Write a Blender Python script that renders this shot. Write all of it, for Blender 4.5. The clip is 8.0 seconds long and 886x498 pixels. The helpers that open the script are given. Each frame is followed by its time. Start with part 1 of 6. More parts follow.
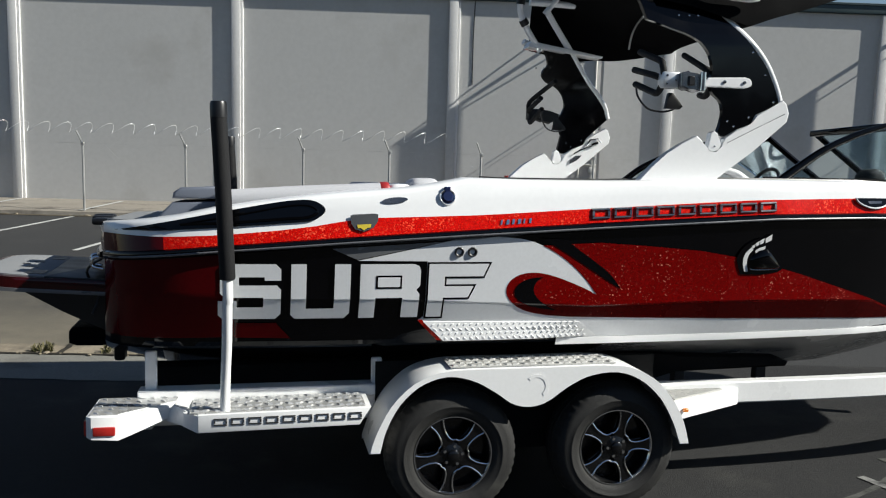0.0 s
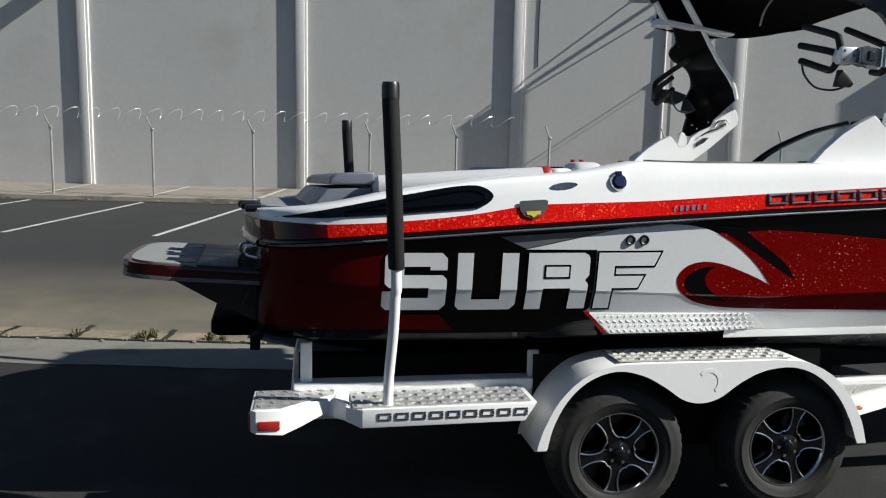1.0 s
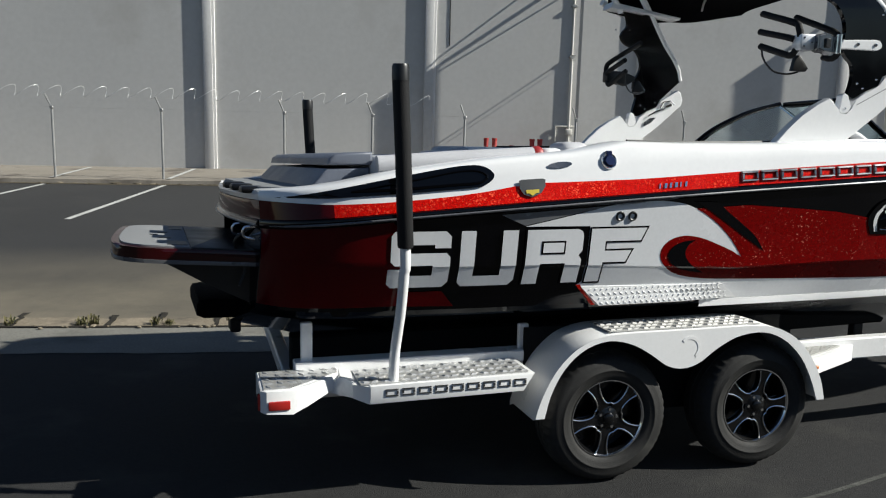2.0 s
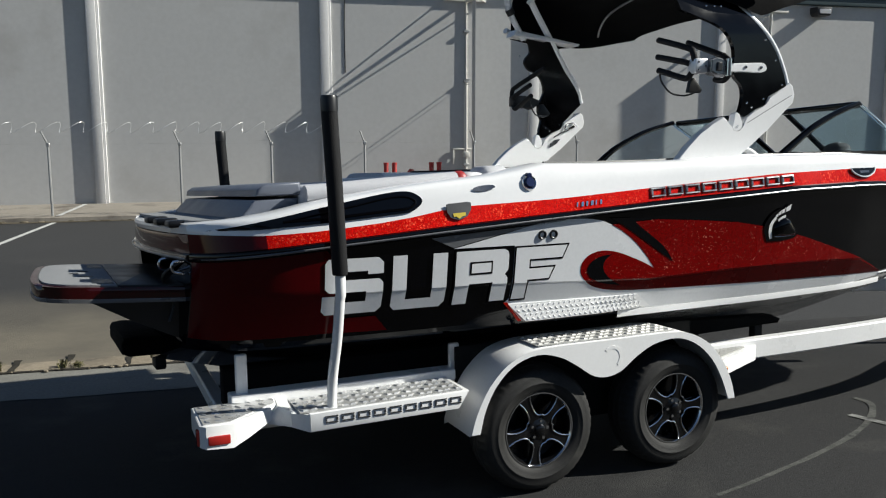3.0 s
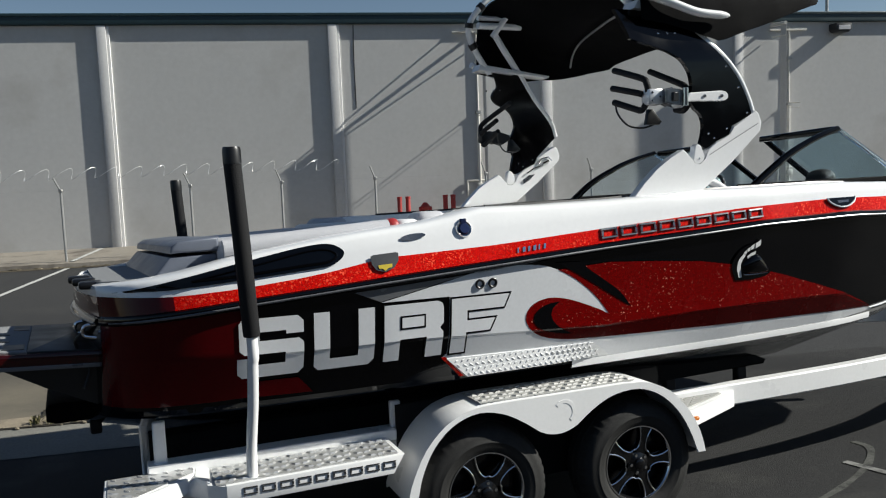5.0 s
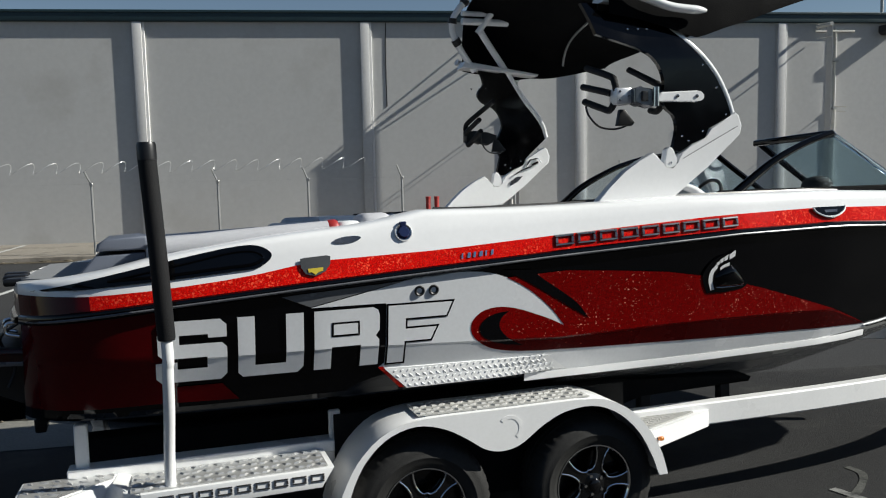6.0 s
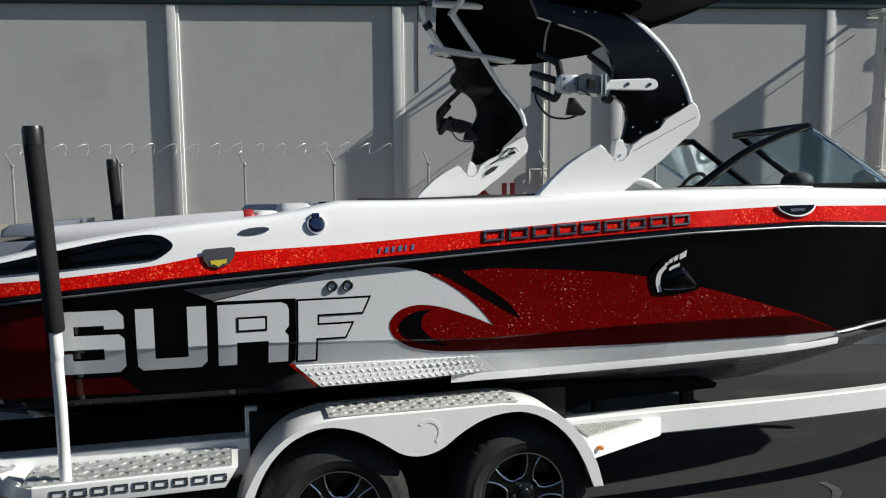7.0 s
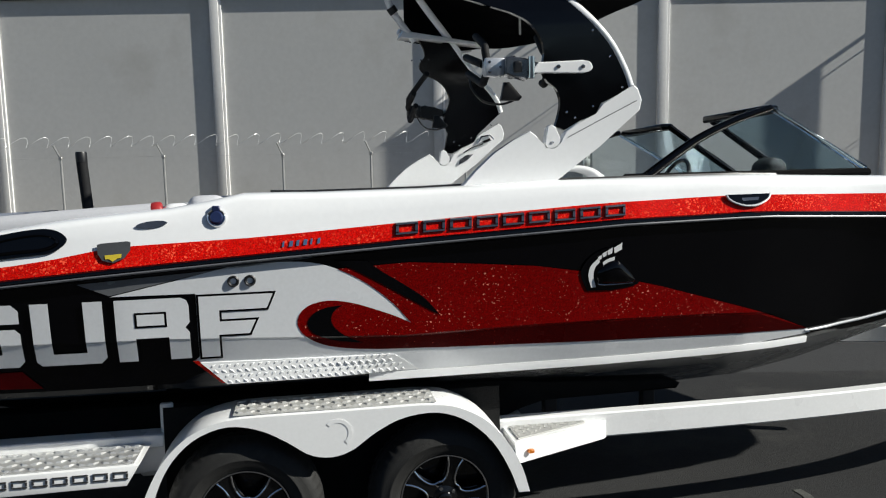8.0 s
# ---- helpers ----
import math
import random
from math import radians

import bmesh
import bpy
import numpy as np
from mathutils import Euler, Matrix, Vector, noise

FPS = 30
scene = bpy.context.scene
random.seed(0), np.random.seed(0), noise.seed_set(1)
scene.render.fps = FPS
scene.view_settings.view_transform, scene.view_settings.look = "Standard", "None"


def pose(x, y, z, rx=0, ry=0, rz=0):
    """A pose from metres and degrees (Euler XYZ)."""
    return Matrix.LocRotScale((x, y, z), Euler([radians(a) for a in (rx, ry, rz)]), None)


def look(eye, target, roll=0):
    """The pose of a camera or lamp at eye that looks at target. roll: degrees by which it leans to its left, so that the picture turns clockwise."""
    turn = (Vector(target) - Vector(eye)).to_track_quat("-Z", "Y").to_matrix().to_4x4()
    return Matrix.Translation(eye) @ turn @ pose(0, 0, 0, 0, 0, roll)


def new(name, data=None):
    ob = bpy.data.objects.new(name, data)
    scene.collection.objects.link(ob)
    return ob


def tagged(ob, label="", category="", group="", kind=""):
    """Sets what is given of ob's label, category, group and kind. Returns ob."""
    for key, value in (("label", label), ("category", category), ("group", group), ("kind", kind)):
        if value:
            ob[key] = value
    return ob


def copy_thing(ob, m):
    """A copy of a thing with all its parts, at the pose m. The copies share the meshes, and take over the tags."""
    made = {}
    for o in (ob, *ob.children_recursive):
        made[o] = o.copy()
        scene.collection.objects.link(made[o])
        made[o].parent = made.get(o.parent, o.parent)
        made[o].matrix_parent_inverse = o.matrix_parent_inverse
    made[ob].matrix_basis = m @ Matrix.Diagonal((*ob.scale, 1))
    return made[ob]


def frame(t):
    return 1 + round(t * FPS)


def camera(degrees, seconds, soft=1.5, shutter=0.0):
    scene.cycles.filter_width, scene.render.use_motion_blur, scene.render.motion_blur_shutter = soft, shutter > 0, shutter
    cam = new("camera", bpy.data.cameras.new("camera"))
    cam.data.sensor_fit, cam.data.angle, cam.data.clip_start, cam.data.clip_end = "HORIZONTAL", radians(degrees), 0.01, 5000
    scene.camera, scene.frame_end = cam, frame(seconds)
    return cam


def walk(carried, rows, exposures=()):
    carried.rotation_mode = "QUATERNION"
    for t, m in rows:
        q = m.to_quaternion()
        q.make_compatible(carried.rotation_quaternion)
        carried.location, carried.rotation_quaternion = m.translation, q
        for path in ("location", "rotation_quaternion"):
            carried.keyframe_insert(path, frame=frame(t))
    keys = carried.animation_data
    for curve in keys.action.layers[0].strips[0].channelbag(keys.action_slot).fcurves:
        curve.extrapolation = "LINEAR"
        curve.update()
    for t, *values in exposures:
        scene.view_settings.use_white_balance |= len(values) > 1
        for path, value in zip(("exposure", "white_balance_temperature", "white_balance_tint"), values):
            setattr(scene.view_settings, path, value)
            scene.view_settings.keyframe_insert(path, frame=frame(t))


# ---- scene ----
cam = camera(56.0, 8.0, 1.15)
PATH = [
    (0, (0.887, 1.119, 1.882), (0.686, 3.092, 1.624), 1.7),
    (0.5, (0.602, 1.213, 1.866), (0.318, 3.174, 1.594), 1.5),
    (1, (0.285, 1.233, 1.857), (-0.012, 3.188, 1.56), 1.3),
    (1.5, (0.038, 1.133, 1.854), (-0.204, 3.091, 1.528), 1.4),
    (2, (-0.185, 1.093, 1.86), (-0.233, 3.062, 1.518), 1.5),
    (3.5, (-0.346, 0.974, 1.889), (-0.126, 2.945, 1.63), -0.6),
    (4, (-0.182, 0.995, 1.908), (-0.003, 2.97, 1.651), -1.4),
    (5.5, (0.392, 1.334, 1.944), (0.459, 3.323, 1.746), -1.8),
    (6, (0.677, 1.404, 1.926), (0.674, 3.393, 1.716), -1.2),
    (6.5, (0.964, 1.507, 1.936), (0.899, 3.492, 1.699), -0.5),
    (7, (1.257, 1.621, 1.935), (1.13, 3.603, 1.693), -0.3),
    (7.5, (1.564, 1.735, 1.928), (1.368, 3.708, 1.668), -0.4),
    (8, (1.913, 1.857, 1.931), (1.623, 3.818, 1.662), -1.0),
]
EXPOSURES = ((0.0, 0.55), (1.0, 0.50), (2.0, 0.46), (3.5, 0.50), (4.0, 0.51), (5.5, 0.33), (6.5, 0.30), (7.0, 0.34), (7.5, 0.38), (8.0, 0.39))
walk(cam, [(t, look(eye, target, roll)) for t, eye, target, roll in PATH], EXPOSURES)

# ---------------------------------------------------------------- light
WALL_YAW = 8.0
WF = pose(0, 0, 0, 0, 0, WALL_YAW)
SUN_RAY = WF.to_3x3() @ Vector((-1.47, 0.27, -1.0))
sun = new("sun", bpy.data.lights.new("sun", "SUN"))
sun.data.energy, sun.data.angle, sun.data.color = 5.3, radians(0.55), (0.965, 0.955, 0.88)
sun.rotation_mode = "QUATERNION"
sun.rotation_quaternion = SUN_RAY.to_track_quat("-Z", "Y")
to_sun = -SUN_RAY.normalized()
world = bpy.data.worlds.new("sky")
scene.world = world
world.use_nodes = True
wn = world.node_tree
sky = wn.nodes.new("ShaderNodeTexSky")
sky.sky_type, sky.sun_disc = "NISHITA", False
sky.sun_elevation = math.asin(to_sun.z)
sky.sun_rotation = math.atan2(to_sun.x, to_sun.y)
sky.air_density, sky.dust_density, sky.ozone_density = 0.95, 0.15, 2.0
wn.links.new(sky.outputs[0], wn.nodes["Background"].inputs[0])
wn.nodes["Background"].inputs[1].default_value = 0.047


# ---------------------------------------------------------------- materials
def material(name, colour, rough=0.5, metal=0.0, coat=0.0, vary=0.12, scale=6.0, fine=90.0, bump=0.0, bump_scale=120.0, spec=0.5,
             coords="Object", rough_vary=0.08, stain=None, stain_at=0.62, stain_scale=1.3):
    """Principled surface with variation at two scales, fine relief and stains."""
    m = bpy.data.materials.new(name)
    m.use_nodes = True
    n, l = m.node_tree.nodes, m.node_tree.links
    b = n["Principled BSDF"]
    tc = n.new("ShaderNodeTexCoord")
    out = tc.outputs[coords]
    big, small = n.new("ShaderNodeTexNoise"), n.new("ShaderNodeTexNoise")
    for node, s, d in ((big, scale, 5), (small, fine, 3)):
        node.inputs["Scale"].default_value, node.inputs["Detail"].default_value = s, d
        l.new(out, node.inputs["Vector"])
    mix = n.new("ShaderNodeMath")
    mix.operation = "ADD"
    l.new(big.outputs[0], mix.inputs[0])
    l.new(small.outputs[0], mix.inputs[1])
    ramp = n.new("ShaderNodeMapRange")
    ramp.inputs[1].default_value, ramp.inputs[2].default_value = 0.6, 1.4
    ramp.inputs[3].default_value, ramp.inputs[4].default_value = 1 - vary, 1 + vary
    l.new(mix.outputs[0], ramp.inputs[0])
    col = n.new("ShaderNodeMix")
    col.data_type, col.blend_type = "RGBA", "MULTIPLY"
    col.inputs[0].default_value = 1.0
    col.inputs[6].default_value = (*colour, 1)
    l.new(ramp.outputs[0], col.inputs[7])
    last = col.outputs[2]
    if stain:
        st = n.new("ShaderNodeTexNoise")
        st.inputs["Scale"].default_value, st.inputs["Detail"].default_value, st.inputs["Roughness"].default_value = stain_scale, 7, 0.62
        l.new(out, st.inputs["Vector"])
        sr = n.new("ShaderNodeMapRange")
        sr.inputs[1].default_value, sr.inputs[2].default_value = stain_at, stain_at + 0.16
        l.new(st.outputs[0], sr.inputs[0])
        sm = n.new("ShaderNodeMix")
        sm.data_type = "RGBA"
        l.new(sr.outputs[0], sm.inputs[0])
        l.new(last, sm.inputs[6])
        sm.inputs[7].default_value = (*stain, 1)
        last = sm.outputs[2]
    l.new(last, b.inputs["Base Color"])
    rr = n.new("ShaderNodeMapRange")
    rr.inputs[1].default_value, rr.inputs[2].default_value = 0.3, 0.7
    rr.inputs[3].default_value, rr.inputs[4].default_value = max(0.02, rough - rough_vary), min(1, rough + rough_vary)
    l.new(big.outputs[0], rr.inputs[0])
    l.new(rr.outputs[0], b.inputs["Roughness"])
    b.inputs["Metallic"].default_value = metal
    b.inputs["Coat Weight"].default_value = coat
    b.inputs["Coat Roughness"].default_value = 0.03
    b.inputs["Specular IOR Level"].default_value = spec
    if bump:
        bn, bp = n.new("ShaderNodeTexNoise"), n.new("ShaderNodeBump")
        bn.inputs["Scale"].default_value, bn.inputs["Detail"].default_value = bump_scale, 4
        l.new(out, bn.inputs["Vector"])
        l.new(bn.outputs[0], bp.inputs["Height"])
        bp.inputs["Strength"].default_value, bp.inputs["Distance"].default_value = bump, 0.01
        l.new(bp.outputs[0], b.inputs["Normal"])
    return m


def flake_paint(name, colour, flake, sizes):
    """Metal-flake gelcoat: clear coat over sparse bright flakes of two sizes."""
    m = material(name, colour, 0.25, 0.0, 0.0, 0.16, 3.0, 160.0, spec=0.12)
    n, l = m.node_tree.nodes, m.node_tree.links
    b = n["Principled BSDF"]
    base = b.inputs["Base Color"].links[0].from_socket
    tc = n.new("ShaderNodeTexCoord")
    vg, sg, rg, mg = (n.new(k) for k in ("ShaderNodeTexVoronoi", "ShaderNodeSeparateColor", "ShaderNodeMapRange", "ShaderNodeMix"))
    vg.inputs["Scale"].default_value = 300.0
    l.new(tc.outputs["Object"], vg.inputs["Vector"])
    l.new(vg.outputs["Color"], sg.inputs[0])
    l.new(sg.outputs[1], rg.inputs[0])
    rg.inputs[3].default_value, rg.inputs[4].default_value = 0.55, 1.45
    mg.data_type, mg.blend_type = "RGBA", "MULTIPLY"
    mg.inputs[0].default_value = 1.0
    l.new(base, mg.inputs[6])
    l.new(rg.outputs[0], mg.inputs[7])
    base = mg.outputs[2]
    clump = n.new("ShaderNodeTexNoise")
    clump.inputs["Scale"].default_value, clump.inputs["Detail"].default_value = 5.0, 4
    l.new(tc.outputs["Object"], clump.inputs["Vector"])
    cr = n.new("ShaderNodeMapRange")
    cr.inputs[1].default_value, cr.inputs[2].default_value, cr.inputs[3].default_value, cr.inputs[4].default_value = 0.35, 0.68, 0.0, 1.0
    l.new(clump.outputs[0], cr.inputs[0])
    for s, share in sizes:
        v, r = n.new("ShaderNodeTexVoronoi"), n.new("ShaderNodeMapRange")
        v.inputs["Scale"].default_value = s
        l.new(tc.outputs["Object"], v.inputs["Vector"])
        sep = n.new("ShaderNodeSeparateColor")
        l.new(v.outputs["Color"], sep.inputs[0])
        r.inputs[1].default_value, r.inputs[2].default_value = 1 - share, 1 - share * 0.4
        l.new(sep.outputs[0], r.inputs[0])
        thin = n.new("ShaderNodeMath")
        thin.operation = "MULTIPLY"
        l.new(r.outputs[0], thin.inputs[0])
        l.new(cr.outputs[0], thin.inputs[1])
        mx = n.new("ShaderNodeMix")
        mx.data_type = "RGBA"
        l.new(thin.outputs[0], mx.inputs[0])
        l.new(base, mx.inputs[6])
        mx.inputs[7].default_value = (*flake, 1)
        base = mx.outputs[2]
    l.new(base, b.inputs["Base Color"])
    return m


def glass(name, tint, rough=0.0):
    m = bpy.data.materials.new(name)
    m.use_nodes = True
    b = m.node_tree.nodes["Principled BSDF"]
    b.inputs["Base Color"].default_value = (*tint, 1)
    b.inputs["Transmission Weight"].default_value = 1.0
    b.inputs["Roughness"].default_value = rough
    b.inputs["IOR"].default_value = 1.45
    return m


M_ASPHALT = material("asphalt", (0.031, 0.031, 0.0312), 0.88, 0, 0, 0.28, 0.5, 55.0, 0.55, 160.0, 0.12, stain=(0.052, 0.051, 0.048), stain_at=0.53, stain_scale=1.1)
M_YARD = material("yard_asphalt", (0.037, 0.037, 0.0375), 0.9, 0, 0, 0.22, 0.35, 40.0, 0.5, 120.0, 0.25, stain=(0.050, 0.049, 0.047), stain_at=0.56, stain_scale=0.4)
n, l = M_YARD.node_tree.nodes, M_YARD.node_tree.links
bsdf = n["Principled BSDF"]
old = bsdf.inputs["Base Color"].links[0].from_socket
tc, xyz, span, spot, amount, blend = (n.new(k) for k in ("ShaderNodeTexCoord", "ShaderNodeSeparateXYZ", "ShaderNodeMapRange", "ShaderNodeTexNoise", "ShaderNodeMath", "ShaderNodeMix"))
l.new(tc.outputs["Object"], xyz.inputs[0])
l.new(xyz.outputs[1], span.inputs[0])
span.inputs[1].default_value, span.inputs[2].default_value, span.inputs[3].default_value, span.inputs[4].default_value = 8.5, 12.0, 1.7, 0.0
spot.inputs["Scale"].default_value, spot.inputs["Detail"].default_value, spot.inputs["Roughness"].default_value = 0.8, 8, 0.7
l.new(tc.outputs["Object"], spot.inputs["Vector"])
ends, cut = n.new("ShaderNodeMapRange"), n.new("ShaderNodeMath")
ends.inputs[1].default_value, ends.inputs[2].default_value, ends.inputs[3].default_value, ends.inputs[4].default_value = -0.5, 2.0, 1.0, 0.0
l.new(xyz.outputs[0], ends.inputs[0])
cut.operation = "MULTIPLY"
l.new(ends.outputs[0], cut.inputs[0])
l.new(span.outputs[0], cut.inputs[1])
amount.operation, amount.use_clamp = "MULTIPLY", True
l.new(cut.outputs[0], amount.inputs[0])
l.new(spot.outputs[0], amount.inputs[1])
blend.data_type = "RGBA"
l.new(amount.outputs[0], blend.inputs[0])
l.new(old, blend.inputs[6])
blend.inputs[7].default_value = (0.185, 0.162, 0.122, 1)
l.new(blend.outputs[2], bsdf.inputs["Base Color"])
M_GUTTER = material("worn_concrete", (0.23, 0.195, 0.145), 0.92, 0, 0, 0.3, 1.6, 45.0, 0.6, 70.0, 0.15, stain=(0.12, 0.105, 0.085), stain_at=0.5, stain_scale=2.2)
M_PAN = material("gutter_concrete", (0.19, 0.185, 0.165), 0.9, 0, 0, 0.25, 1.2, 50.0, 0.5, 80.0, 0.15, stain=(0.13, 0.126, 0.114), stain_at=0.55, stain_scale=1.6)
M_CRACK = material("dark_crack", (0.035, 0.032, 0.027), 0.95, 0, 0, 0.5, 6.0, 60.0, 0.6, 60.0, 0.1, stain=(0.10, 0.095, 0.06), stain_at=0.6, stain_scale=9.0)
M_KERBDIRT = material("kerb_dirt", (0.10, 0.085, 0.062), 0.95, 0, 0, 0.4, 3.0, 50.0, 0.6, 60.0, 0.1, stain=(0.05, 0.045, 0.04), stain_at=0.5, stain_scale=3.0)
M_WEED = material("dry_weed", (0.10, 0.088, 0.035), 0.8, 0, 0, 0.4, 20.0, 90.0, stain=(0.05, 0.06, 0.02), stain_at=0.5, stain_scale=14.0)
M_SCUFF = material("tyre_chalk_scuff", (0.075, 0.076, 0.070), 0.9, 0, 0, 0.5, 4.0, 40.0, 0.4, 120.0, 0.15, stain=(0.024, 0.024, 0.025), stain_at=0.52, stain_scale=7.0)
M_APRON = material("apron_concrete", (0.25, 0.225, 0.19), 0.9, 0, 0, 0.22, 0.9, 25.0, 0.3, 40.0, 0.25, stain=(0.12, 0.105, 0.09), stain_at=0.52, stain_scale=0.9)
M_LINE = material("road_paint", (0.46, 0.46, 0.44), 0.8, 0, 0, 0.25, 3.0, 40.0, 0.2, 90.0, stain=(0.2, 0.2, 0.2), stain_at=0.6, stain_scale=5.0)
M_WORN = material("worn_road_paint", (0.20, 0.20, 0.19), 0.85, 0, 0, 0.3, 4.0, 40.0, 0.3, 110.0, 0.2, stain=(0.045, 0.045, 0.045), stain_at=0.5, stain_scale=7.0)
M_WALL = material("painted_concrete_wall", (0.50, 0.495, 0.485), 0.85, 0, 0, 0.06, 0.35, 9.0, 0.07, 14.0, 0.25, stain=(0.44, 0.43, 0.415), stain_at=0.54, stain_scale=0.6)
M_SOUTH = material("unseen_wall_tan", (0.30, 0.27, 0.24), 0.9, 0, 0, 0.2, 0.5, 9.0)
M_TRIM = material("sunlit_pilaster_paint", (0.70, 0.69, 0.68), 0.75, 0, 0, 0.05, 1.2, 20.0, 0.1, 30.0, 0.3)
M_PILASTER = material("shaded_pilaster_paint", (0.55, 0.545, 0.54), 0.8, 0, 0, 0.08, 1.0, 16.0, 0.15, 30.0, 0.25, stain=(0.42, 0.41, 0.40), stain_at=0.6, stain_scale=1.2)
M_FASCIA = material("dark_teal_flashing", (0.012, 0.035, 0.045), 0.45, 0.0, 0.0, 0.2, 0.8, 14.0)
M_GALV = material("galvanised_steel", (0.42, 0.42, 0.41), 0.5, 0.75, 0, 0.2, 4.0, 60.0)
M_WIRE = material("razor_wire", (0.85, 0.85, 0.84), 0.32, 0.45, 0, 0.2, 5.0, 50.0)
M_CONDUIT = material("painted_conduit", (0.62, 0.60, 0.55), 0.6, 0, 0, 0.12, 3.0, 40.0, stain=(0.25, 0.16, 0.1), stain_at=0.68, stain_scale=6)
M_REDPIPE = material("red_painted_steel", (0.36, 0.03, 0.025), 0.55, 0, 0, 0.2, 5.0, 50.0)
M_LAMP = material("lamp_housing", (0.03, 0.03, 0.032), 0.5, 0.3)
M_DARKSTEEL = material("black_iron", (0.02, 0.02, 0.022), 0.5, 0.4)

M_BLACK = material("black_gelcoat", (0.0012, 0.0012, 0.0018), 0.07, 0, 0.0, 0.2, 2.0, 60.0, rough_vary=0.03, spec=0.32)
M_WHITE = material("white_gelcoat", (0.80, 0.80, 0.80), 0.22, 0, 0.5, 0.03, 2.0, 40.0, rough_vary=0.05)
M_SILVER = material("silver_gelcoat", (0.16, 0.165, 0.175), 0.3, 0.2, 0.6, 0.08, 2.0, 60.0)
M_HULLWHITE = material("pearl_white_gelcoat", (0.72, 0.73, 0.745), 0.22, 0, 0.6, 0.05, 2.0, 60.0)
M_BOTTOM = material("grey_gelcoat_bottom", (0.36, 0.36, 0.365), 0.22, 0, 0.3, 0.08, 2.0, 60.0, stain=(0.27, 0.27, 0.27), stain_at=0.55, stain_scale=2.0)
M_RED = flake_paint("red_metal_flake_gelcoat", (0.15, 0.0010, 0.0010), (1.0, 0.36, 0.26), ((165.0, 0.0075), (250.0, 0.008), (380.0, 0.005)))
M_SHADERED = flake_paint("shaded_red_metal_flake", (0.045, 0.0006, 0.0006), (0.6, 0.10, 0.07), ((250.0, 0.002), (380.0, 0.002)))
M_REDBAND = flake_paint("bright_red_metal_flake", (0.54, 0.0040, 0.0016), (1.0, 0.11, 0.05), ((110.0, 0.07), (170.0, 0.08), (260.0, 0.06)))
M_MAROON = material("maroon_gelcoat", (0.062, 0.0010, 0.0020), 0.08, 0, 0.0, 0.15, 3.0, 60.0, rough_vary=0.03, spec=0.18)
M_VINYL = material("grey_vinyl", (0.48, 0.48, 0.50), 0.5, 0, 0, 0.06, 5.0, 120.0, 0.15, 220.0)
M_VINYLW = material("white_vinyl", (0.72, 0.72, 0.72), 0.45, 0, 0, 0.05, 5.0, 120.0, 0.12, 220.0)
M_VINYLSHADE = material("shaded_grey_vinyl", (0.13, 0.145, 0.18), 0.38, 0, 0, 0.06, 5.0, 120.0, 0.12, 220.0)
M_VINYLR = material("red_vinyl", (0.32, 0.02, 0.02), 0.45, 0, 0, 0.1, 5.0, 120.0)
M_CANVAS = material("black_canvas", (0.0022, 0.0022, 0.0026), 0.9, 0, 0, 0.25, 3.0, 150.0, 0.3, 250.0, 0.08)
M_TOWERB = material("black_tower_panel", (0.0014, 0.0014, 0.0018), 0.12, 0, 0.0, 0.2, 4.0, 60.0, spec=0.3)
M_POWDER = material("white_powder_coat", (0.80, 0.80, 0.795), 0.32, 0, 0.2, 0.04, 3.0, 60.0, 0.03, 300.0, stain=(0.55, 0.53, 0.5), stain_at=0.72, stain_scale=4.0)
M_TREADPALE = material("pale_tread_plate", (0.47, 0.465, 0.445), 0.42, 0.28, 0, 0.10, 5.0, 80.0)
M_TREAD = material("aluminium_tread_plate", (0.66, 0.66, 0.65), 0.30, 0.6, 0, 0.12, 5.0, 80.0)
M_CHROME = material("polished_metal", (0.72, 0.72, 0.73), 0.12, 1.0, 0, 0.05, 6.0, 60.0)
M_DCHROME = material("smoked_chrome", (0.20, 0.20, 0.21), 0.2, 0.9, 0, 0.1, 6.0, 60.0)
M_RUBBER = material("tyre_rubber", (0.017, 0.0166, 0.016), 0.72, 0, 0, 0.25, 5.0, 70.0, 0.25, 180.0, 0.35, stain=(0.036, 0.035, 0.032), stain_at=0.58, stain_scale=6.0)
M_RIM = material("gloss_black_rim", (0.004, 0.004, 0.0045), 0.2, 0.0, 0.0, 0.2, 8.0, 80.0)
M_FOAM = material("black_foam_sleeve", (0.008, 0.008, 0.009), 0.75, 0, 0, 0.25, 6.0, 120.0, 0.25, 160.0, 0.3)
M_PLASTIC = material("black_plastic", (0.006, 0.006, 0.007), 0.4, 0, 0, 0.2, 8.0, 90.0)
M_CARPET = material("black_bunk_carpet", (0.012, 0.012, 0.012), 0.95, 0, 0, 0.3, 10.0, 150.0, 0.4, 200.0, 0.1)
M_LENS = material("red_lens", (0.38, 0.02, 0.015), 0.2, 0, 0.6, 0.1, 20.0, 120.0)
M_AMBER = material("amber_lens", (0.55, 0.16, 0.02), 0.25, 0, 0.5)
M_YELLOW = material("yellow_sticker", (0.55, 0.42, 0.03), 0.5)
M_GREYP = material("grey_plastic", (0.055, 0.057, 0.06), 0.4)
M_BLUE = material("dark_blue_cap", (0.02, 0.03, 0.09), 0.2, 0.3, 0.5)
M_GLASS = glass("clear_tinted_glass", (0.78, 0.88, 0.92))
M_BLUEGLASS = glass("blue_tinted_glass", (0.62, 0.78, 0.86), 0.03)
M_INSERT = material("grey_rail_insert", (0.15, 0.153, 0.162), 0.32, 0.4, 0, 0.06, 5.0, 60.0)
